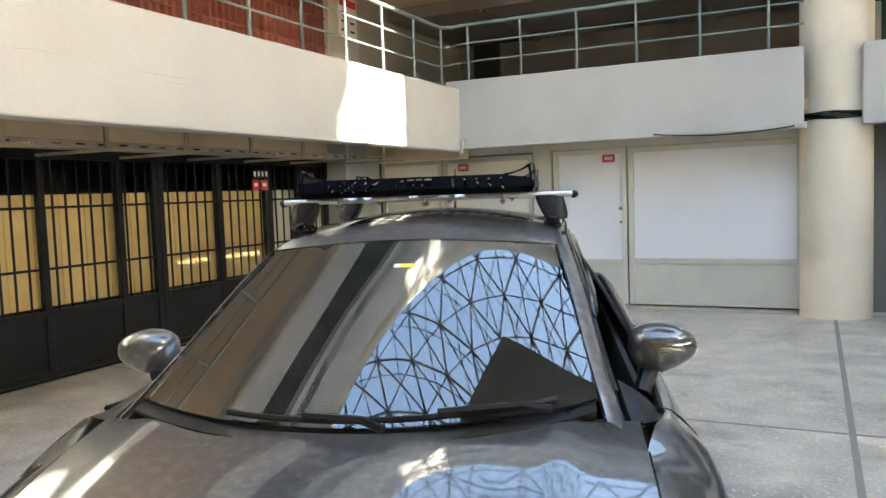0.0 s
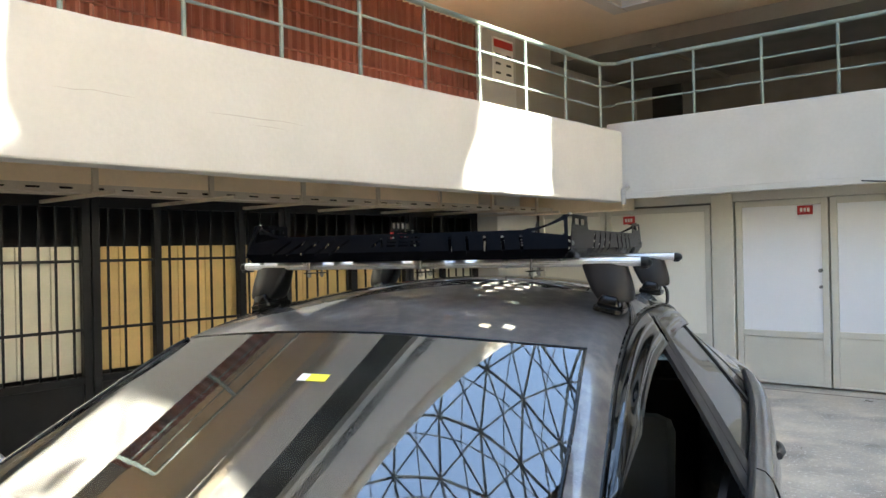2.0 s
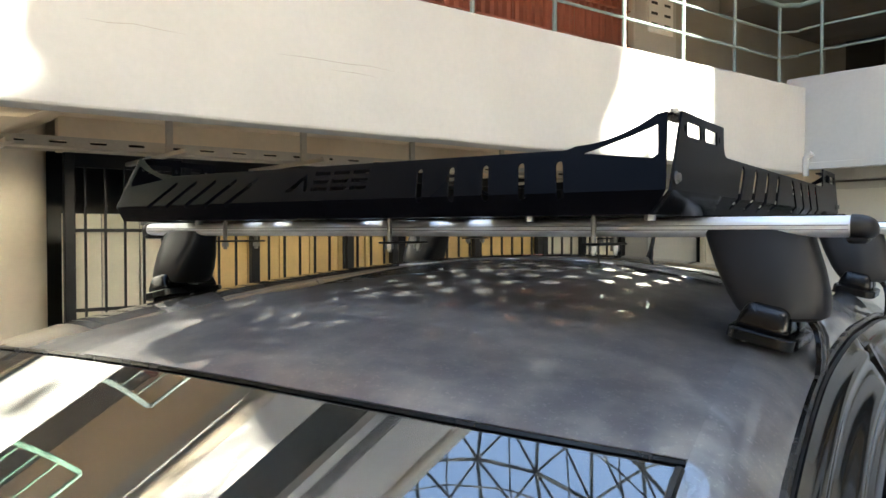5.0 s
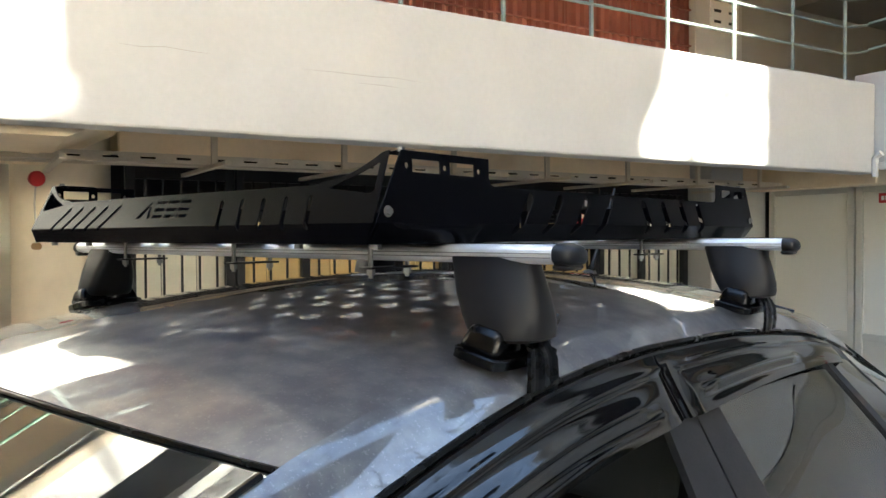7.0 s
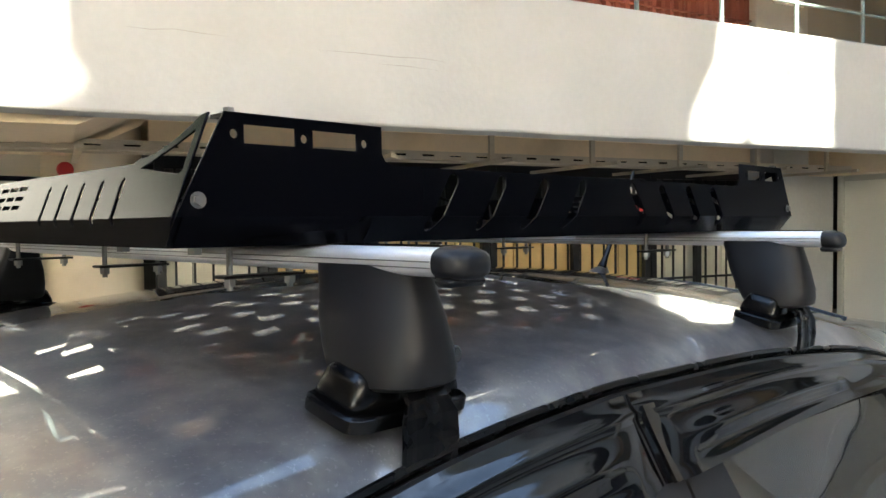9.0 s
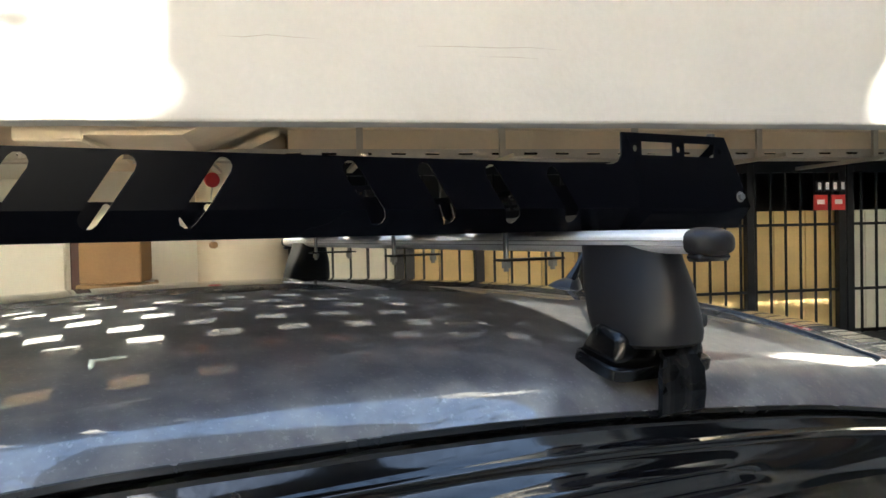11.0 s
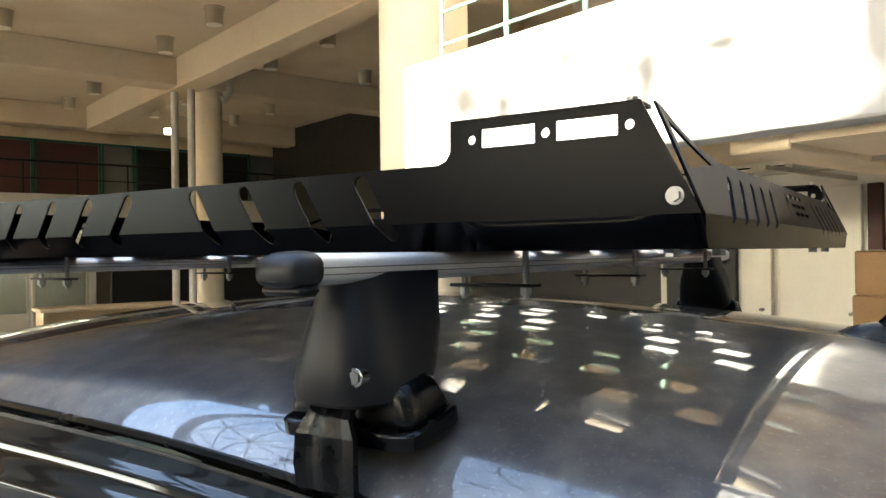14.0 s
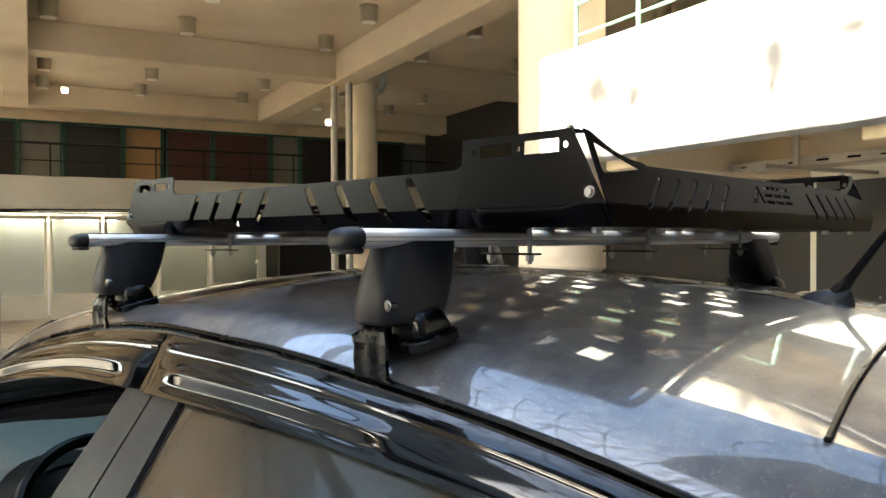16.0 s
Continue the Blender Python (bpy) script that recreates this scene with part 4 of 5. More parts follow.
mirror_pair("pillar_trim", lambda: side_patch(-0.057, 0.01, -0.118, 0.0, 0.08, 1.0, 0.004, 3, 10, 0.01), PILLAR)
gl = part("rear_door_glass", side_patch(0.01, 0.62, 0.0, 0.72, 0.09, 1.0, -0.004), WINDOW, car, "rear door window, closed", True)
gl.visible_shadow = False
bm = side_patch(0.01, 0.62, 0.0, 0.72, 0.09, 1.0, -0.004)
bm.transform(Matrix.Diagonal((-1, 1, 1, 1)))
part("rear_door_glass", bm, WINDOW, car, "", True).visible_shadow = False
bm = side_patch(-1.36, -0.165, -1.38, -0.26, 0.09, 1.0, -0.004)
bm.transform(Matrix.Diagonal((-1, 1, 1, 1)))
part("front_door_glass", bm, WINDOW, car, "front door window, closed", True).visible_shadow = False
mirror_pair("quarter_pillar", lambda: side_patch(0.62, 0.66, 0.72, 0.77, 0.08, 1.0, 0.003, 2, 10, 0.01), TRIM)
mirror_pair("quarter_glass", lambda: side_patch(0.66, 0.92, 0.77, 0.98, 0.10, 1.0, -0.002), VISOR)
mirror_pair("rear_pillar", lambda: side_patch(0.92, 1.25, 0.98, 1.42, 0.0, 1.0, 0.002, 10, 10, 0.02), PAINT)
mirror_pair("mirror_corner", lambda: side_patch(-1.56, -1.36, -1.56, -1.38, 0.15, 1.0, 0.002, 4, 8, 0.01), TRIM)


def visor_fn(y0, y1, deep0, deep1, lead):
    """A smoked visor: flange, raised rib, hollow, drip lip; lead: the share of its length over which it grows to full depth."""
    def fn(a, b):
        y = y0 + (y1 - y0) * a
        end = min(1.0, min(a, 1 - a) * 22 + 0.15)
        grow = min(1, a / lead + 0.25) if lead else 1.0
        q = side_at(y, y, 0.015 + b * (deep0 + (deep1 - deep0) * a) * grow, 0.0)
        swell = 0.013 * math.sin(min(1, b * 1.15) * math.pi * 0.62) * end
        mid = min(1, max(0, (a - 0.06) * 14)) * min(1, max(0, (0.62 - a) * 16)) if not lead else min(1, max(0, (a - 0.30) * 12)) * min(1, max(0, (0.95 - a) * 18))
        rib = 0.0035 * math.exp(-((b - 0.22) / 0.05) ** 2) + (0.0075 * math.exp(-((b - 0.56) / 0.11) ** 2) - 0.003 * math.exp(-((b - 0.80) / 0.06) ** 2)) * mid
        return q + Vector((swell + rib + 0.004, 0, 0.004 + 0.3 * rib))
    return fn


mirror_pair("window_visor", lambda: sheet(visor_fn(-1.08, -0.117, 0.165, 0.185, 0.35), 60, 28, 0.004, flip=True), VISOR, label="smoked plastic window visor")
mirror_pair("window_visor", lambda: sheet(visor_fn(-0.109, 0.78, 0.185, 0.13, 0), 60, 28, 0.004, flip=True), VISOR, label="smoked plastic window visor")
mirror_pair("visor_tab", lambda: side_patch(-0.101, -0.080, -0.101, -0.080, 0.03, 0.19, 0.014, 3, 10, 0.004), VISOR)


# bonnet, wings, sides, ends
def hood_fn(a, b):
    s = 2 * a - 1
    y = -2.60 + b * (0.85 + 0.20 * s * s)
    (z,) = spline(HOOD, y)
    w = min(0.70, spline(WIDE, y)[0] - 0.10)
    crease = 0.012 * math.exp(-((abs(s) - 0.72) / 0.10) ** 2)
    return Vector((s * w, y, z + 0.012 - 0.055 * abs(s) ** 2.5 + crease))


part("bonnet", sheet(hood_fn, 36, 30, 0.012), PAINT, car, "grey metallic bonnet with soft creases", True)


def side_fn(a, b):
    y = -2.72 + a * 4.22
    (w,) = spline(WIDE, y)
    bx, bz = spline(BELT, y)
    if y < -1.56:
        (hz,) = spline(HOOD, y)
        bz = hz - 0.046
        bx = min(0.70, w - 0.10) - 0.004
        if y > -1.72:
            bx += (0.740 - bx) * (y + 1.72) / 0.16
            bz += (1.018 - bz) * (y + 1.72) / 0.16
    prof = [(0, bx, bz), (0.08, min(w, bx + 0.05), bz - 0.018), (0.2, w - 0.018, bz - 0.10), (0.38, w, 0.74), (0.62, w - 0.006, 0.50), (0.85, w - 0.03, 0.27), (1.0, w - 0.12, 0.19)]
    x, z = spline(prof, b)
    return Vector((x, y, z))


def not_arch(a, b):
    p = side_fn(a, b)
    return all((p.y - yw) ** 2 + (p.z - 0.31) ** 2 > 0.345 ** 2 for yw in (-1.88, 0.75))


mirror_pair("body_side", lambda: sheet(side_fn, 110, 30, 0.01, not_arch, flip=True), PAINT)
mirror_pair("belt_trim", lambda: tube([belt_at(-1.45 + 2.55 * k / 40) + Vector((0.012, 0, 0.004)) for k in range(41)], 0.010, 6), TRIM)
mirror_pair("door_seam", lambda: tube([side_fn((-0.02 + 2.72) / 4.22, 0.02 + 0.9 * k / 20) + Vector((0.0005, 0.02 * k / 20, 0)) for k in range(21)], 0.0035, 5), RUBBER)
mirror_pair("door_seam", lambda: tube([side_fn((-1.35 + 2.72) / 4.22, 0.02 + 0.9 * k / 20) + Vector((0.0005, 0, 0)) for k in range(21)], 0.0035, 5), RUBBER)
mirror_pair("bonnet_seam", lambda: tube([hood_fn(1.0, k / 20) + Vector((0.004, 0, -0.004)) for k in range(21)], 0.003, 5), RUBBER)


def nose_fn(a, b):
    s = 2 * a - 1
    c = 1 - abs(s) ** 3.0
    z = 0.76 - 0.56 * b
    return Vector((0.66 * s, -2.60 - 0.14 * c * (0.7 + 0.5 * math.sin(b * math.pi)), z))


part("front_bumper", sheet(nose_fn, 24, 16, 0.02), PAINT, car, "", True)
part("grille", box(-0.32, 0.32, -2.80, -2.765, 0.54, 0.68, 0.01), TRIM, car)
mirror_pair("headlight", lambda: sheet(lambda a, b: Vector((0.36 + 0.28 * a, -2.745 + 0.14 * a * a - 0.01, 0.73 - 0.12 * b + 0.03 * a)), 8, 4, 0.02), LIGHTLENS, label="clear headlight")
mirror_pair("taillight", lambda: sheet(lambda a, b: Vector((0.42 + 0.30 * a, 1.535 - 0.05 * a * a, 0.93 - 0.14 * b)), 8, 4, 0.02), REDLENS, label="red tail light")


def tail_fn(a, b):
    s = 2 * a - 1
    y, z, w = spline([(0, 1.42, 1.09, 0.69), (0.2, 1.50, 0.95, 0.72), (0.5, 1.53, 0.70, 0.72), (0.8, 1.53, 0.4, 0.70), (1, 1.42, 0.2, 0.68)], b)
    return Vector((s * w, y - 0.06 * s * s, z))


part("rear_bumper", sheet(tail_fn, 20, 16, 0.02, flip=False), PAINT, car, "", True)
part("rear_window", sheet(lambda a, b: roof_fn(a, 1.0).lerp(Vector(((2 * a - 1) * 0.66, 1.40, 1.09)), b), 16, 8, 0.005), WINDOW, car, "sloped rear window", True)
part("hatch_seam", tube([roof_at(-0.46 + 0.92 * k / 30, 0.80 + 0.03 * (-1 + k / 15) ** 2) + Vector((0, 0, 0.001)) for k in range(31)], 0.0035, 6), RUBBER, car)
part("rear_spoiler", sheet(lambda a, b: roof_fn(a, 1.0) + Vector((0, 0.12 * b, -0.03 * b)), 16, 3, 0.02), PAINT, car, "", True)
part("floor_pan", box(-0.72, 0.72, -2.4, 1.35, 0.18, 0.26), TRIM, car)
part("cowl", sheet(lambda a, b: Vector(((2 * a - 1) * 0.595, -1.80 + 0.20 * (2 * a - 1) ** 2 + 0.12 * b, 1.030 + 0.024 * (2 * a - 1) ** 2 + 0.016 * b)), 20, 2, 0.01), TRIM, car)

# wheels
for xw in (0.79, -0.79):
    for yw in (-1.88, 0.75):
        tyre = part("wheel", tube([(xw, yw + 0.245 * math.cos(k * math.tau / 32), 0.31 + 0.245 * math.sin(k * math.tau / 32)) for k in range(32)], 0.068, 10, close=True), TYRE, car, "", True)
        s = 1 if xw > 0 else -1
        rim = cyl((xw - s * 0.02, yw, 0.31), (xw + s * 0.03, yw, 0.31), 0.07, 0.05, 20)
        for k in range(5):
            a = k * math.tau / 5
            cyl((xw + s * 0.03, yw, 0.31), (xw + s * 0.035, yw + 0.2 * math.cos(a), 0.31 + 0.2 * math.sin(a)), 0.026, 0.018, 8, rim)
        part("rim", rim, ALLOY, tyre, "silver alloy rim")

# wipers
for x0, y0, x1, y1 in ((0.50, -1.775, -0.05, -1.72), (0.12, -1.80, -0.30, -1.70)):
    def on_screen(x, lift):
        s = x / 0.602
        q = screen_fn((s + 1) / 2, 0.012)
        return q + Vector((0, -lift * 0.4, lift))
    w = part("wiper", tube([on_screen(x0 + (x1 - x0) * k / 8, 0.015) for k in range(9)], 0.008, 6), TRIM, car, "black wiper blade")
    part("wiper_arm", tube([on_screen(x0 + (x1 - x0) * 0.5, 0.026), on_screen(x0 + (x1 - x0) * 0.15, 0.026) + Vector((0, -0.03, 0.0)), on_screen(x0 + (x1 - x0) * 0.02, 0.02) + Vector((0, -0.06, -0.01))], 0.010, 6), TRIM, w)


# door mirrors
def mirror_shell():
    own = bmesh.new()
    bmesh.ops.create_icosphere(own, subdivisions=4, radius=1.0)
    for v in own.verts:
        c = v.co
        f = 1 if c.y < 0 else 0.42
        sq = 1.0 / (abs(c.x) ** 2.6 + abs(c.y) ** 2.6 + abs(c.z) ** 2.6) ** (1 / 2.6)
        v.co = Vector((0.10 * c.x * sq, 0.085 * c.y * f * sq, 0.068 * c.z * sq * (1.12 - 0.62 * max(0, c.x) if c.z < 0 else 1 - 0.22 * max(0, c.x)))) + Vector((0.815, -1.10, 1.112))
    return own


mirror_pair("door_mirror", mirror_shell, PAINT, label="grey door mirror shell")
mirror_pair("mirror_stem", lambda: tube([(0.745, -1.18, 0.985), (0.757, -1.155, 1.01), (0.785, -1.12, 1.06)], [0.03, 0.026, 0.03], 8), TRIM)
mirror_pair("mirror_glass", lambda: box(0.735, 0.893, -1.064, -1.060, 1.055, 1.148, 0.001), SCREWM, False)
mirror_pair("door_handle", lambda: tube([side_fn((0.56 + 2.72 + 0.14 * k / 6) / 4.22, 0.24) + Vector((0.012 * math.sin(k / 6 * math.pi), 0, 0)) for k in range(7)], 0.013, 8), PAINT)
mirror_pair("door_handle", lambda: tube([side_fn((-0.42 + 2.72 + 0.14 * k / 6) / 4.22, 0.24) + Vector((0.012 * math.sin(k / 6 * math.pi), 0, 0)) for k in range(7)], 0.013, 8), PAINT)

# sticker behind the windscreen
part("toll_sticker", sheet(lambda a, b: screen_fn(0.508 + 0.040 * a, 0.796 + 0.026 * b) + Vector((0, 0, 0.0015)), 4, 2, 0.0005), YELLOW, car, "yellow sticker on the glass")
part("sticker_band", sheet(lambda a, b: screen_fn(0.488 + 0.0195 * a, 0.796 + 0.026 * b) + Vector((0, 0, 0.0015)), 2, 1, 0.0005), SIGNWHITE, car)

# aerial
ant = part("aerial_base", sheet(lambda a, b: Vector((0.034 * (1 - a * 0.9) * math.cos(b * math.tau) * 0.75 - 0.012, 0.665 + 0.05 * math.sin(b * math.tau) * (1 - a * 0.75) + 0.03 * a, 1.472 + 0.028 * math.sin(a * math.pi / 2))), 8, 20), TRIM, car, "black roof aerial foot", True)
part("aerial_rod", tube([(-0.012, 0.690, 1.494), (-0.014, 0.71, 1.52), (-0.018, 0.765, 1.60), (-0.025, 0.845, 1.718)], [0.011, 0.006, 0.0042, 0.004], 8), RUBBER, ant, "", True)

# cabin
part("dashboard", sheet(lambda a, b: Vector(((2 * a - 1) * 0.60, -1.60 + 0.58 * b + 0.12 * (2 * a - 1) ** 2 * (1 - b), 1.00 - 0.05 * b - 0.32 * max(0, b - 0.72) ** 1.2 / 0.28 ** 1.2 + 0.02 * math.sin(a * 9))), 24, 14, 0.03), DASH, car, "pale grey dashboard top", True)
part("dash_face", box(-0.64, 0.64, -1.18, -1.06, 0.5, 0.80, 0.03), CABIN, car)
for xv in (0.60, 0.13, -0.13, -0.60):
    part("air_vent", box(xv - 0.055, xv + 0.055, -1.07, -1.04, 0.80, 0.87, 0.008), TRIM, car)
part("instrument_hood", sheet(lambda a, b: Vector((0.36 + 0.16 * math.cos(a * math.pi), -1.12 + 0.14 * b - 0.05, 0.90 + 0.09 * math.sin(a * math.pi))), 12, 4, 0.01), CABIN, car, "", True)
sw = part("steering_wheel", tube([(0.36 + 0.185 * math.cos(k * math.tau / 32), -0.88 - 0.075 * math.sin(k * math.tau / 32), 0.90 + 0.17 * math.sin(k * math.tau / 32)) for k in range(32)], 0.016, 8, close=True), TRIM, car, "black steering wheel", True)
part("wheel_hub", box(0.28, 0.44, -0.92, -0.86, 0.83, 0.96, 0.02), TRIM, sw)
part("spoke", box(0.19, 0.53, -0.90, -0.875, 0.88, 0.92, 0.008), ALLOY, sw)
for xs in (0.36, -0.36):
    st = part("front_seat", box(xs - 0.25, xs + 0.25, -0.62, -0.10, 0.38, 0.56, 0.05, seg=2), CABIN, car, "dark cloth front seat", True)
    bm = box(-0.24, 0.24, -0.07, 0.07, 0, 0.62, 0.05, seg=2)
    bm.transform(pose(xs, -0.06, 0.5, -16, 0, 0))
    part("backrest", bm, CABIN, st, "", True)
    bm = box(-0.12, 0.12, -0.05, 0.05, 0.64, 0.82, 0.035, seg=2)
    bm.transform(pose(xs, -0.06, 0.5, -16, 0, 0))
    part("headrest", bm, CABIN, st, "", True)
part("rear_bench", box(-0.62, 0.62, 0.35, 0.85, 0.38, 0.56, 0.05, seg=2), CABIN, car, "", True)
bm = box(-0.60, 0.60, -0.07, 0.07, 0, 0.58, 0.05, seg=2)
bm.transform(pose(0, 0.86, 0.5, -20, 0, 0))
part("rear_backrest", bm, CABIN, car, "", True)
mirror_pair("door_card", lambda: sheet(lambda a, b: Vector((0.74 - 0.03 * b, -1.5 + 2.5 * a, 0.98 - 0.68 * b)), 10, 6, 0.02), CABIN)
part("headliner", sheet(lambda a, b: roof_fn(0.04 + 0.92 * a, 0.05 + 0.9 * b) + Vector((0, 0, -0.035)), 12, 12, 0.008), HEADLINER, car, "grey fabric headliner", True)
part("rear_view_mirror", box(-0.11, 0.11, -0.86, -0.83, 1.27, 1.335, 0.012), TRIM, car, "black inside mirror")
part("mirror_mount", cyl((0, -0.855, 1.33), (0, -0.90, 1.385), 0.012), TRIM, car)
tagged(car, "dark grey metallic hatchback, dusty, with its driver's window down", "car")


# ---- roof bars ----
def bar_section(k, n=20):
    a = k * math.tau / n
    return (0.024 * math.copysign(abs(math.cos(a)) ** 0.75, math.cos(a)), 0.0115 * math.copysign(abs(math.sin(a)) ** 0.7, math.sin(a)))


def loft(stations, n=20, shift=(0, 0), close=True):
    """Sections along x: rows of x, width scale, height scale, y shift, z shift."""
    bm = bmesh.new()
    rings = []
    for x, sw_, sh_, dy, dz in stations:
        rings.append([bm.verts.new((x, bar_section(k, n)[0] * sw_ + dy, bar_section(k, n)[1] * sh_ + dz)) for k in range(n)])
    for a, b in zip(rings, rings[1:]):
        for k in range(n):
            bm.faces.new((a[k], a[(k + 1) % n], b[(k + 1) % n], b[k]))
    bm.faces.new(rings[0])
    bm.faces.new(rings[-1][::-1])
    bmesh.ops.recalc_face_normals(bm, faces=bm.faces[:])
    return bm


def foot_shell():
    """The tapering foot, seen from outside a rounded trapezium, leaning in below the bar."""
    bm = bmesh.new()
    n = 40
    rows = [(-0.003, 0.434, 0.545, 0.052), (-0.020, 0.440, 0.550, 0.060), (-0.045, 0.450, 0.557, 0.078), (-0.070, 0.462, 0.562, 0.088), (-0.086, 0.472, 0.563, 0.092), (-0.095, 0.480, 0.561, 0.090), (-0.099, 0.488, 0.553, 0.080)]
    rings = []
    for z, x0, x1, wy in rows:
        ring, xc, hx = [], (x0 + x1) / 2 - 0.01, (x1 - x0) / 2
        for k in range(n):
            a = k * math.tau / n
            c, s = math.cos(a), math.sin(a)
            x = xc + (hx + 0.01) * c if c > 0 else xc - (hx - 0.01) * abs(c) ** 0.35
            y = wy / 2 * math.copysign(abs(s) ** (0.70 if c > 0 else 0.42), s)
            ring.append(bm.verts.new((x, y, z)))
        rings.append(ring)
    for a, b in zip(rings, rings[1:]):
        for k in range(n):
            bm.faces.new((a[k], a[(k + 1) % n], b[(k + 1) % n], b[k]))
    bm.faces.new(rings[0])
    bm.faces.new(rings[-1][::-1])
    bmesh.ops.recalc_face_normals(bm, faces=bm.faces[:])
    return bm


def roof_bar():
    rb = empty("roof_bar")
    part("aerofoil_bar", loft([(-0.588, 1, 1, 0, 0), (0.588, 1, 1, 0, 0)], 24), ALLOY, rb, "brushed aluminium aerofoil bar", True)
    part("groove_strip", box(-0.575, 0.575, -0.006, 0.006, 0.0112, 0.0128), RUBBER, rb)
    for gy, gz in ((0.0243, 0.0012), (-0.0243, 0.0012), (0.0236, -0.0035), (-0.0236, -0.0035)):
        part("side_groove", tube([(-0.58, gy, gz), (0.58, gy, gz)], 0.0005, 5), STEEL, rb)
    for s in (1, -1):
        cap = loft([(s * 0.582, 1.06, 1.12, 0, 0), (s * 0.590, 1.05, 1.1, 0, -0.0003), (s * 0.597, 0.95, 1.0, 0, -0.001), (s * 0.602, 0.74, 0.8, 0, -0.002), (s * 0.605, 0.42, 0.45, 0, -0.003)], 24)
        box(min(s * 0.578, s * 0.597), max(s * 0.578, s * 0.597), -0.020, 0.020, -0.0175, -0.010, 0.003, cap)
        part("end_cap", cap, PLASTIC, rb, "black rubber end cap", True)
        shell = foot_shell()
        if s < 0:
            shell.transform(Matrix.Diagonal((-1, 1, 1, 1)))
            bmesh.ops.reverse_faces(shell, faces=shell.faces[:])
        ft = part("foot", shell, PLASTIC, rb, "black moulded foot", True)
        pad = bmesh.new()
        prev = None
        for z, hx, hy in ((-0.127, 0.031, 0.060), (-0.1245, 0.0355, 0.0645), (-0.1145, 0.0355, 0.0645), (-0.1128, 0.0340, 0.0628), (-0.1125, 0.031, 0.060)):
            ring = [pad.verts.new((s * 0.505 + hx * math.copysign(abs(math.cos(k * math.tau / 40)) ** 0.3, math.cos(k * math.tau / 40)), hy * math.copysign(abs(math.sin(k * math.tau / 40)) ** 0.3, math.sin(k * math.tau / 40)), z)) for k in range(40)]
            if prev:
                for k in range(40):
                    pad.faces.new((prev[k], prev[(k + 1) % 40], ring[(k + 1) % 40], ring[k]))
            else:
                pad.faces.new(ring[::-1])
            prev = ring
        pad.faces.new(prev)
        for sy in (-1, 1):
            own = box(s * 0.505 - 0.030, s * 0.505 + 0.028, min(sy * 0.004, sy * 0.0605), max(sy * 0.004, sy * 0.0605), -0.114, -0.084, 0.0)
            for v in own.verts:
                if v.co.z > -0.10:
                    v.co.y -= sy * (0.009 if abs(v.co.y) > 0.04 else 0)
                    v.co.x = s * 0.505 + (v.co.x - s * 0.505) * 0.72
            bmesh.ops.bevel(own, geom=own.edges[:], offset=0.009, segments=4, affect="EDGES", profile=0.5)
            join(pad, own)
        bmesh.ops.recalc_face_normals(pad, faces=pad.faces[:])
        pad.transform(Matrix.Translation((s * 0.498, 0, -0.107)) @ Matrix.Rotation(s * radians(12), 4, "Y") @ Matrix.Translation((-s * 0.498, 0, 0.112)))
        part("rubber_pad", pad, RUBBER, ft, "black rubber pad", True)
        strap = bmesh.new()
        prof = [(0.525, -0.092, 0.019), (0.545, -0.096, 0.019), (0.552, -0.106, 0.020), (0.556, -0.119, 0.027), (0.557, -0.140, 0.028), (0.555, -0.158, 0.027), (0.548, -0.163, 0.027)]
        rows = [[strap.verts.new((s * (x + 0.0007 * math.cos(k * math.tau / 5)), hw_ * (k / 10 * 2 - 1), z)) for k in range(11)] for x, z, hw_ in prof]
        for ra, rb_ in zip(rows, rows[1:]):
            for k in range(10):
                strap.faces.new((ra[k], ra[k + 1], rb_[k + 1], rb_[k]))
        bmesh.ops.recalc_face_normals(strap, faces=strap.faces[:])
        bmesh.ops.solidify(strap, geom=strap.faces[:], thickness=0.005)
        part("clamp", strap, STRAP, ft, "black steel clamp hooked under the roof edge")
        sc = cyl((s * 0.530, 0.0275, -0.0755), (s * 0.5550, 0.0275, -0.0755), 0.0072, seg=20, bevel=0.001)
        cyl((s * 0.5550, 0.0275, -0.0755), (s * 0.5562, 0.0275, -0.0755), 0.0050, None, 6, sc)
        part("lock_screw", sc, SCREWM, ft, "chrome lock screw")
    return tagged(rb, "aluminium roof bar on black plastic feet", "roof bar", "roof bars")


front_bar = roof_bar()
front_bar.matrix_basis = Matrix.Translation((0, -0.38, 1.571))
copy_thing(front_bar, Matrix.Translation((0, 0.373, 1.572)))


# ---- roof basket ----
RY0, RY1, RXC, RW = -0.529, 0.608, -0.021, 0.460     # its length along the car, its middle and half width
RYC = (RY0 + RY1) / 2
Z0, ZB, ZL, ZT = 1.583, 1.607, 1.654, 1.689          # foot, bend, low edge, corner towers
basket = empty("roof_basket")


def lean(t, low=0.020, high=0.002):
    """How far the sheet stands in, at height t: bent in below the bend and leaning in above it."""
    return low * (ZB - t) / (ZB - Z0) if t < ZB else high * (t - ZB) / (ZT - ZB)


half = (RY1 - RY0) / 2
side_out = [(-half + 0.001, Z0), (half - 0.001, Z0), (half, ZB), (half - 0.042, ZT), (half - 0.200, ZT), (half - 0.200, ZL + 0.010), (half - 0.204, ZL + 0.003), (half - 0.212, ZL),
            (-half + 0.212, ZL), (-half + 0.204, ZL + 0.003), (-half + 0.200, ZL + 0.010), (-half + 0.200, ZT), (-half + 0.042, ZT), (-half, ZB)]
side_holes = []
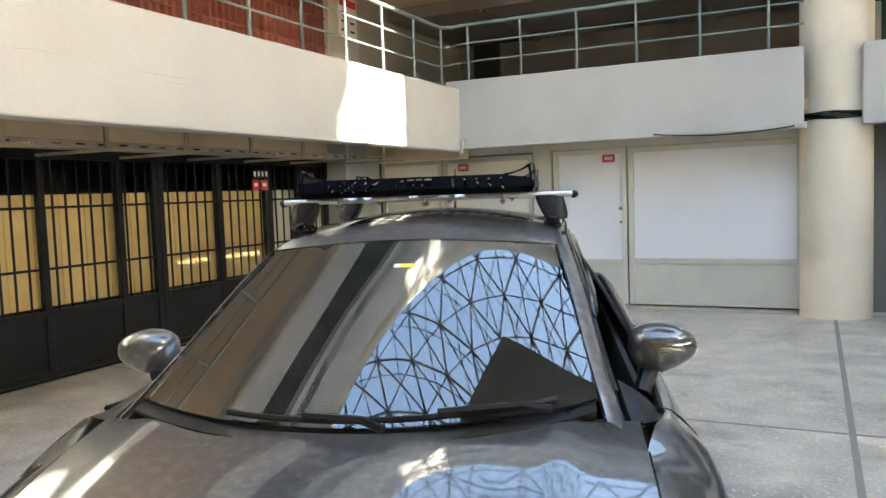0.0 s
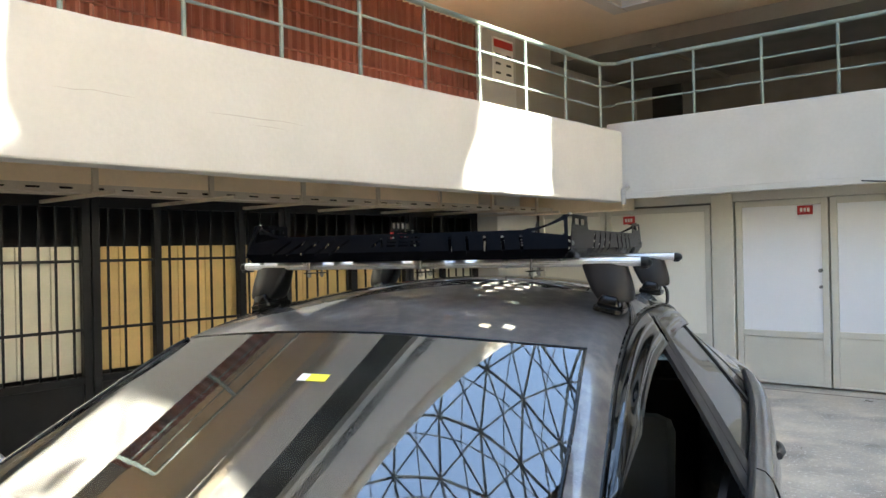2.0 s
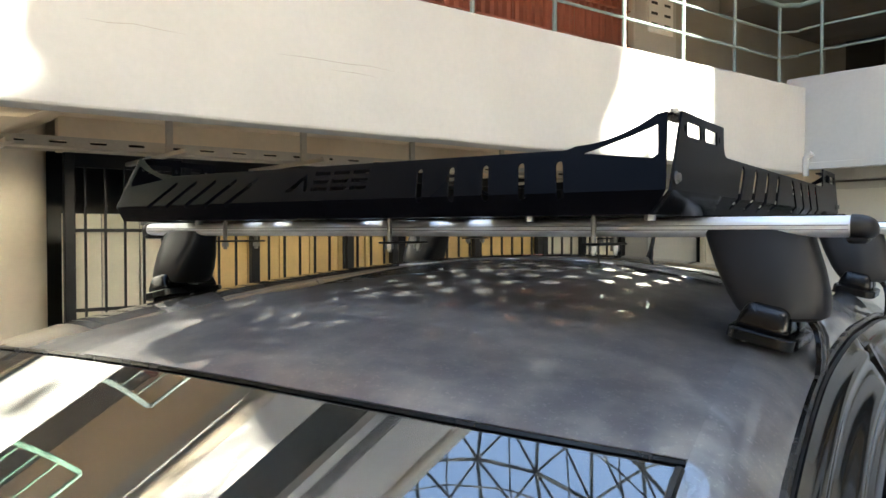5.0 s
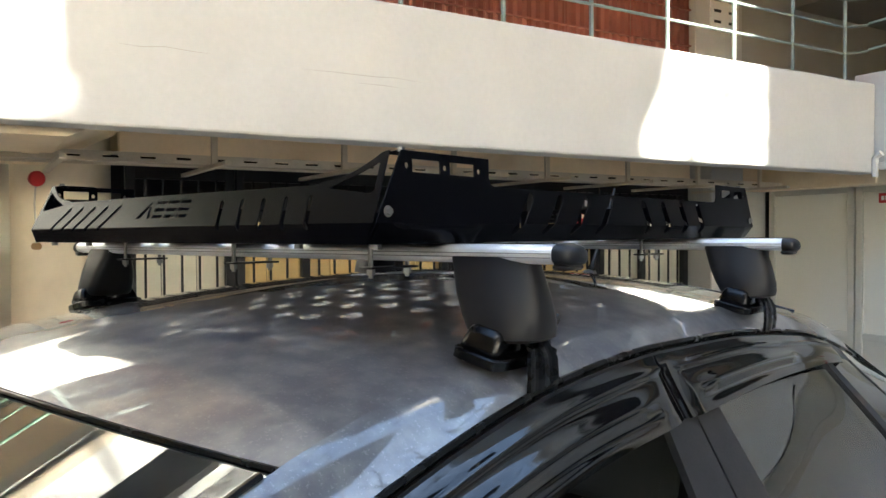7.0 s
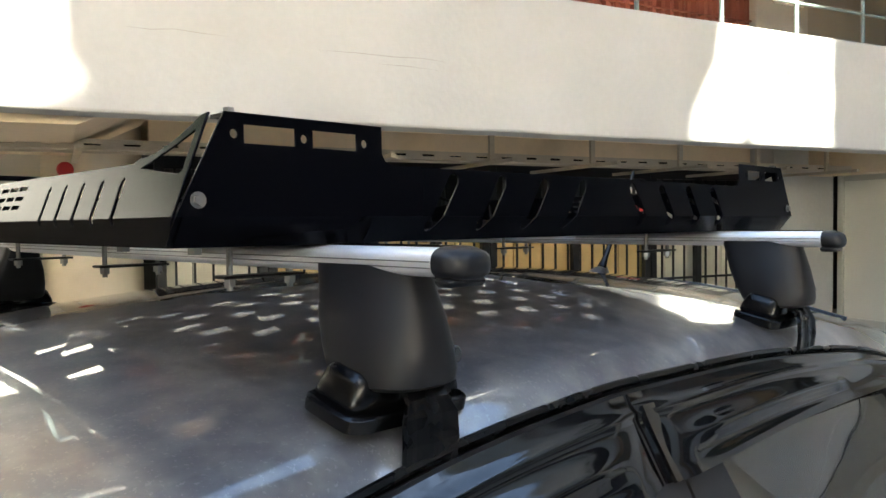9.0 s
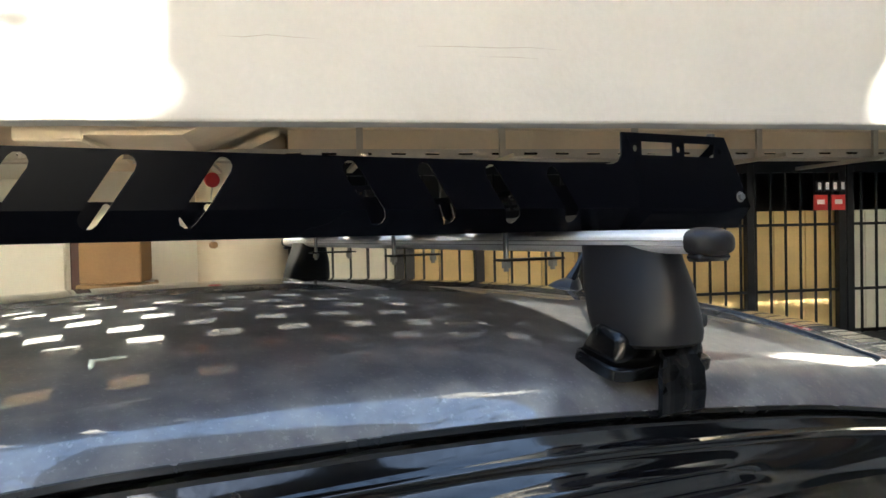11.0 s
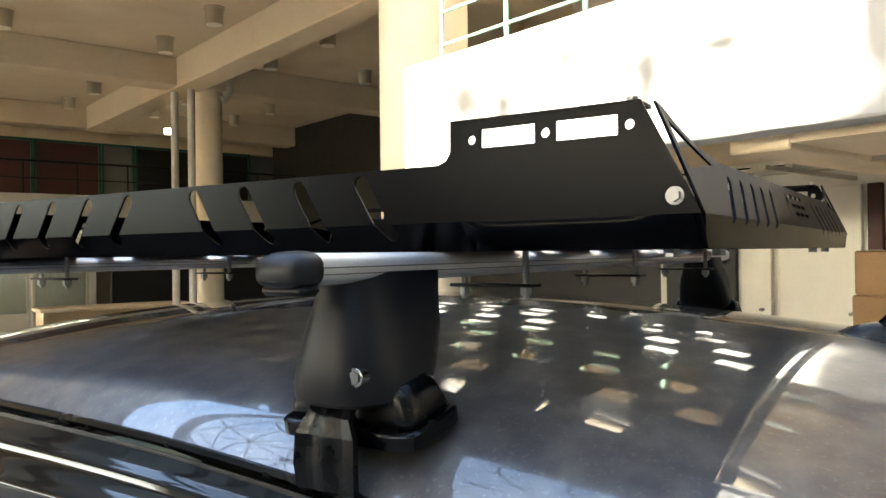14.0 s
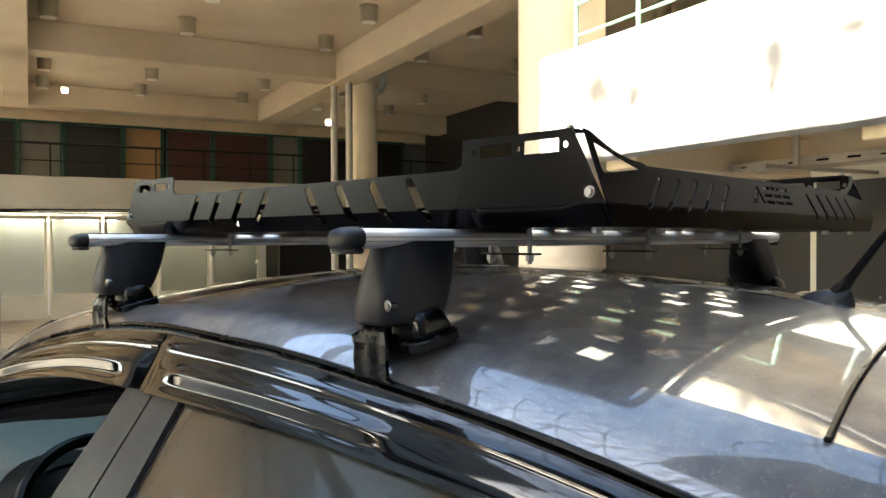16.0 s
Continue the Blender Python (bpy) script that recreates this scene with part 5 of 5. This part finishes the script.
for s in (1, -1):
    for k in range(4):
        a = 0.055 + 0.0735 * k
        side_holes.append(slot(s * a, 1.643, s * (a + 0.028), 1.600, 0.0075))
    for c in (half - 0.180, half - 0.1155, half - 0.050):
        side_holes.append(circle(s * c, 1.672, 0.0038))
    for a, b in ((half - 0.1715, half - 0.124), (half - 0.107, half - 0.0585)):
        side_holes.append([(s * a, 1.665), (s * b, 1.665), (s * b, 1.680), (s * a, 1.680)])
for s in (1, -1):
    bm = plate(side_out, side_holes, 0.0024, (ZB, 1.6095, 1.6045), lambda p, t, d, s=s: Vector((RXC + s * (RW - lean(t) + d), RYC + p, t)))
    part("side_panel", bm, POWDER, basket, "black powder-coated side panel with slanted slots")
    # flared bulges over the bars
    for e in (1, -1):
        def bulge(a, b, s=s, e=e):
            y = RYC + e * (half - 0.005 - 0.185 * a)
            swell = 0.011 * min(1, a * 3 + 0.2) * min(1, (1 - a) * 8) ** 0.6
            t = Z0 + (ZB - Z0) * b
            return Vector((RXC + s * (RW + 0.0016 - lean(t) + swell * math.cos(b * math.pi / 2) ** 0.6), y, t))
        part("bar_bulge", sheet(bulge, 24, 6), POWDER, basket, "", True)
hw = RW - 0.004


def swoop(s):
    """The corner tower's curved arm, from its tip down to the low edge."""
    return [(s * (hw - 0.020 - 0.085 * (k / 8)), ZL + 0.004 + (ZT - ZL - 0.006) * (1 - k / 8) ** 2.0) for k in range(9)]


end_out = [(-hw + 0.014, Z0), (hw - 0.014, Z0), (hw, ZB), (hw - 0.010, ZT)] + swoop(1) + [(hw - 0.115, ZL)] + [(-hw + 0.115, ZL)] + swoop(-1)[::-1] + [(-hw + 0.010, ZT), (-hw, ZB)]
end_holes = []
for s in (1, -1):
    end_holes.append([(s * (hw - 0.018), ZT - 0.013), (s * (hw - 0.013), ZL - 0.010), (s * (hw - 0.018), ZL - 0.014), (s * (hw - 0.095), ZL - 0.005), (s * (hw - 0.075), ZL + 0.001), (s * (hw - 0.045), ZL + 0.011)])
for k in range(5):
    end_holes.append(slot(0.149 + 0.0465 * k, 1.638, 0.157 + 0.0465 * k, 1.604, 0.0042))
    end_holes.append(slot(-0.140 - 0.0455 * k, 1.640, -0.190 - 0.0455 * k, 1.605, 0.0036))
# the maker's mark, cut out as a plain triangle and three blocks
end_holes.append([(-0.076, 1.620), (-0.042, 1.646), (-0.034, 1.620), (-0.041, 1.620), (-0.045, 1.636), (-0.062, 1.620)])
for k in range(3):
    x0 = -0.027 + 0.034 * k
    for z0 in (1.620, 1.630, 1.641):
        end_holes.append([(x0, z0), (x0 + 0.027, z0), (x0 + 0.029, z0 + 0.0045), (x0 + 0.001, z0 + 0.005)])
for s, y_end in ((-1, RY0), (1, RY1)):
    bm = plate(end_out, end_holes, 0.0024, (ZB, 1.6095, 1.6045), lambda p, t, d, s=s, y_end=y_end: Vector((RXC - s * p, y_end - s * (0.003 * (ZB - t) / (ZB - Z0) if t < ZB else 0.036 * (t - ZB) / (ZT - ZB)) + s * d, t)))
    part("end_panel", bm, POWDER, basket, "black powder-coated end panel with slots and a cut-out mark")
# floor tray with diamond cut-outs
tray_holes = []
for k in range(10):
    cx = 0.286 - 0.0625 * k
    lag = -0.029 * k + (0.014 if k % 2 else 0)
    for j in range(-8, 13):
        cy = -0.02 + 0.0915 * j + lag
        if abs(cy) < 0.515:
            tray_holes.append([(cx - 0.0175, cy - 0.018), (cx + 0.0155, cy - 0.024), (cx + 0.0175, cy + 0.017), (cx - 0.0155, cy + 0.024)])
part("tray_floor", plate([(-0.44, -0.556), (0.44, -0.556), (0.44, 0.556), (-0.44, 0.556)], tray_holes, 0.003, (), lambda p, t, d: Vector((RXC + p, RYC + t, Z0 + 0.003 + d))), POWDER, basket, "black floor sheet with slanted cut-outs")


def hexbolt(p, d, r=0.0045, h=0.0045):
    p, d = Vector(p), Vector(d)
    bm = cyl(p, p + d * h, r, None, 6)
    return cyl(p - d * 0.001, p + d * 0.001, r * 1.45, None, 14, bm)


for sx in (1, -1):
    for sy, yc in ((-1, RY0), (1, RY1)):
        part("corner_bolt", hexbolt((RXC + sx * (RW + 0.001 - lean(1.619)), yc - sy * 0.018, 1.6195), (sx, 0, 0.05)), STEEL, basket, "zinc-plated hexagon bolt")
        part("top_bolt", hexbolt((RXC + sx * (RW - 0.012), yc - sy * 0.052, ZT), (0, 0, 1), 0.0048), STEEL, basket, "zinc-plated hexagon bolt")
        part("corner_lug", box(RXC + sx * (RW - 0.020) - 0.009, RXC + sx * (RW - 0.020) + 0.009, yc - sy * 0.075 - 0.03, yc - sy * 0.075 + 0.032, ZT - 0.003, ZT), POWDER, basket)
        for dx in (0.03, 0.17):
            part("floor_bolt", cyl((RXC + sx * (RW - dx), yc - sy * 0.03, Z0 - 0.006), (RXC + sx * (RW - dx), yc - sy * 0.03, Z0), 0.006, None, 6), STEEL, basket)
for yb in (-0.38, 0.376):
    for xb in (0.31, 0.0, -0.35):
        bk = part("clamp_plate", box(xb - 0.012, xb + 0.012, yb - 0.045, yb + 0.045, 1.549, 1.552, 0.001), BLACK, basket)
        for dy in (-0.034, 0.034):
            rod = cyl((xb, yb + dy, 1.537), (xb, yb + dy, 1.584), 0.0032, None, 8)
            cyl((xb, yb + dy, 1.541), (xb, yb + dy, 1.5485), 0.006, None, 6, rod)
            part("threaded_rod", rod, STEEL, bk, "zinc threaded rod with a nut")
tagged(basket, "black powder-coated steel roof basket on the bars", "roof basket")
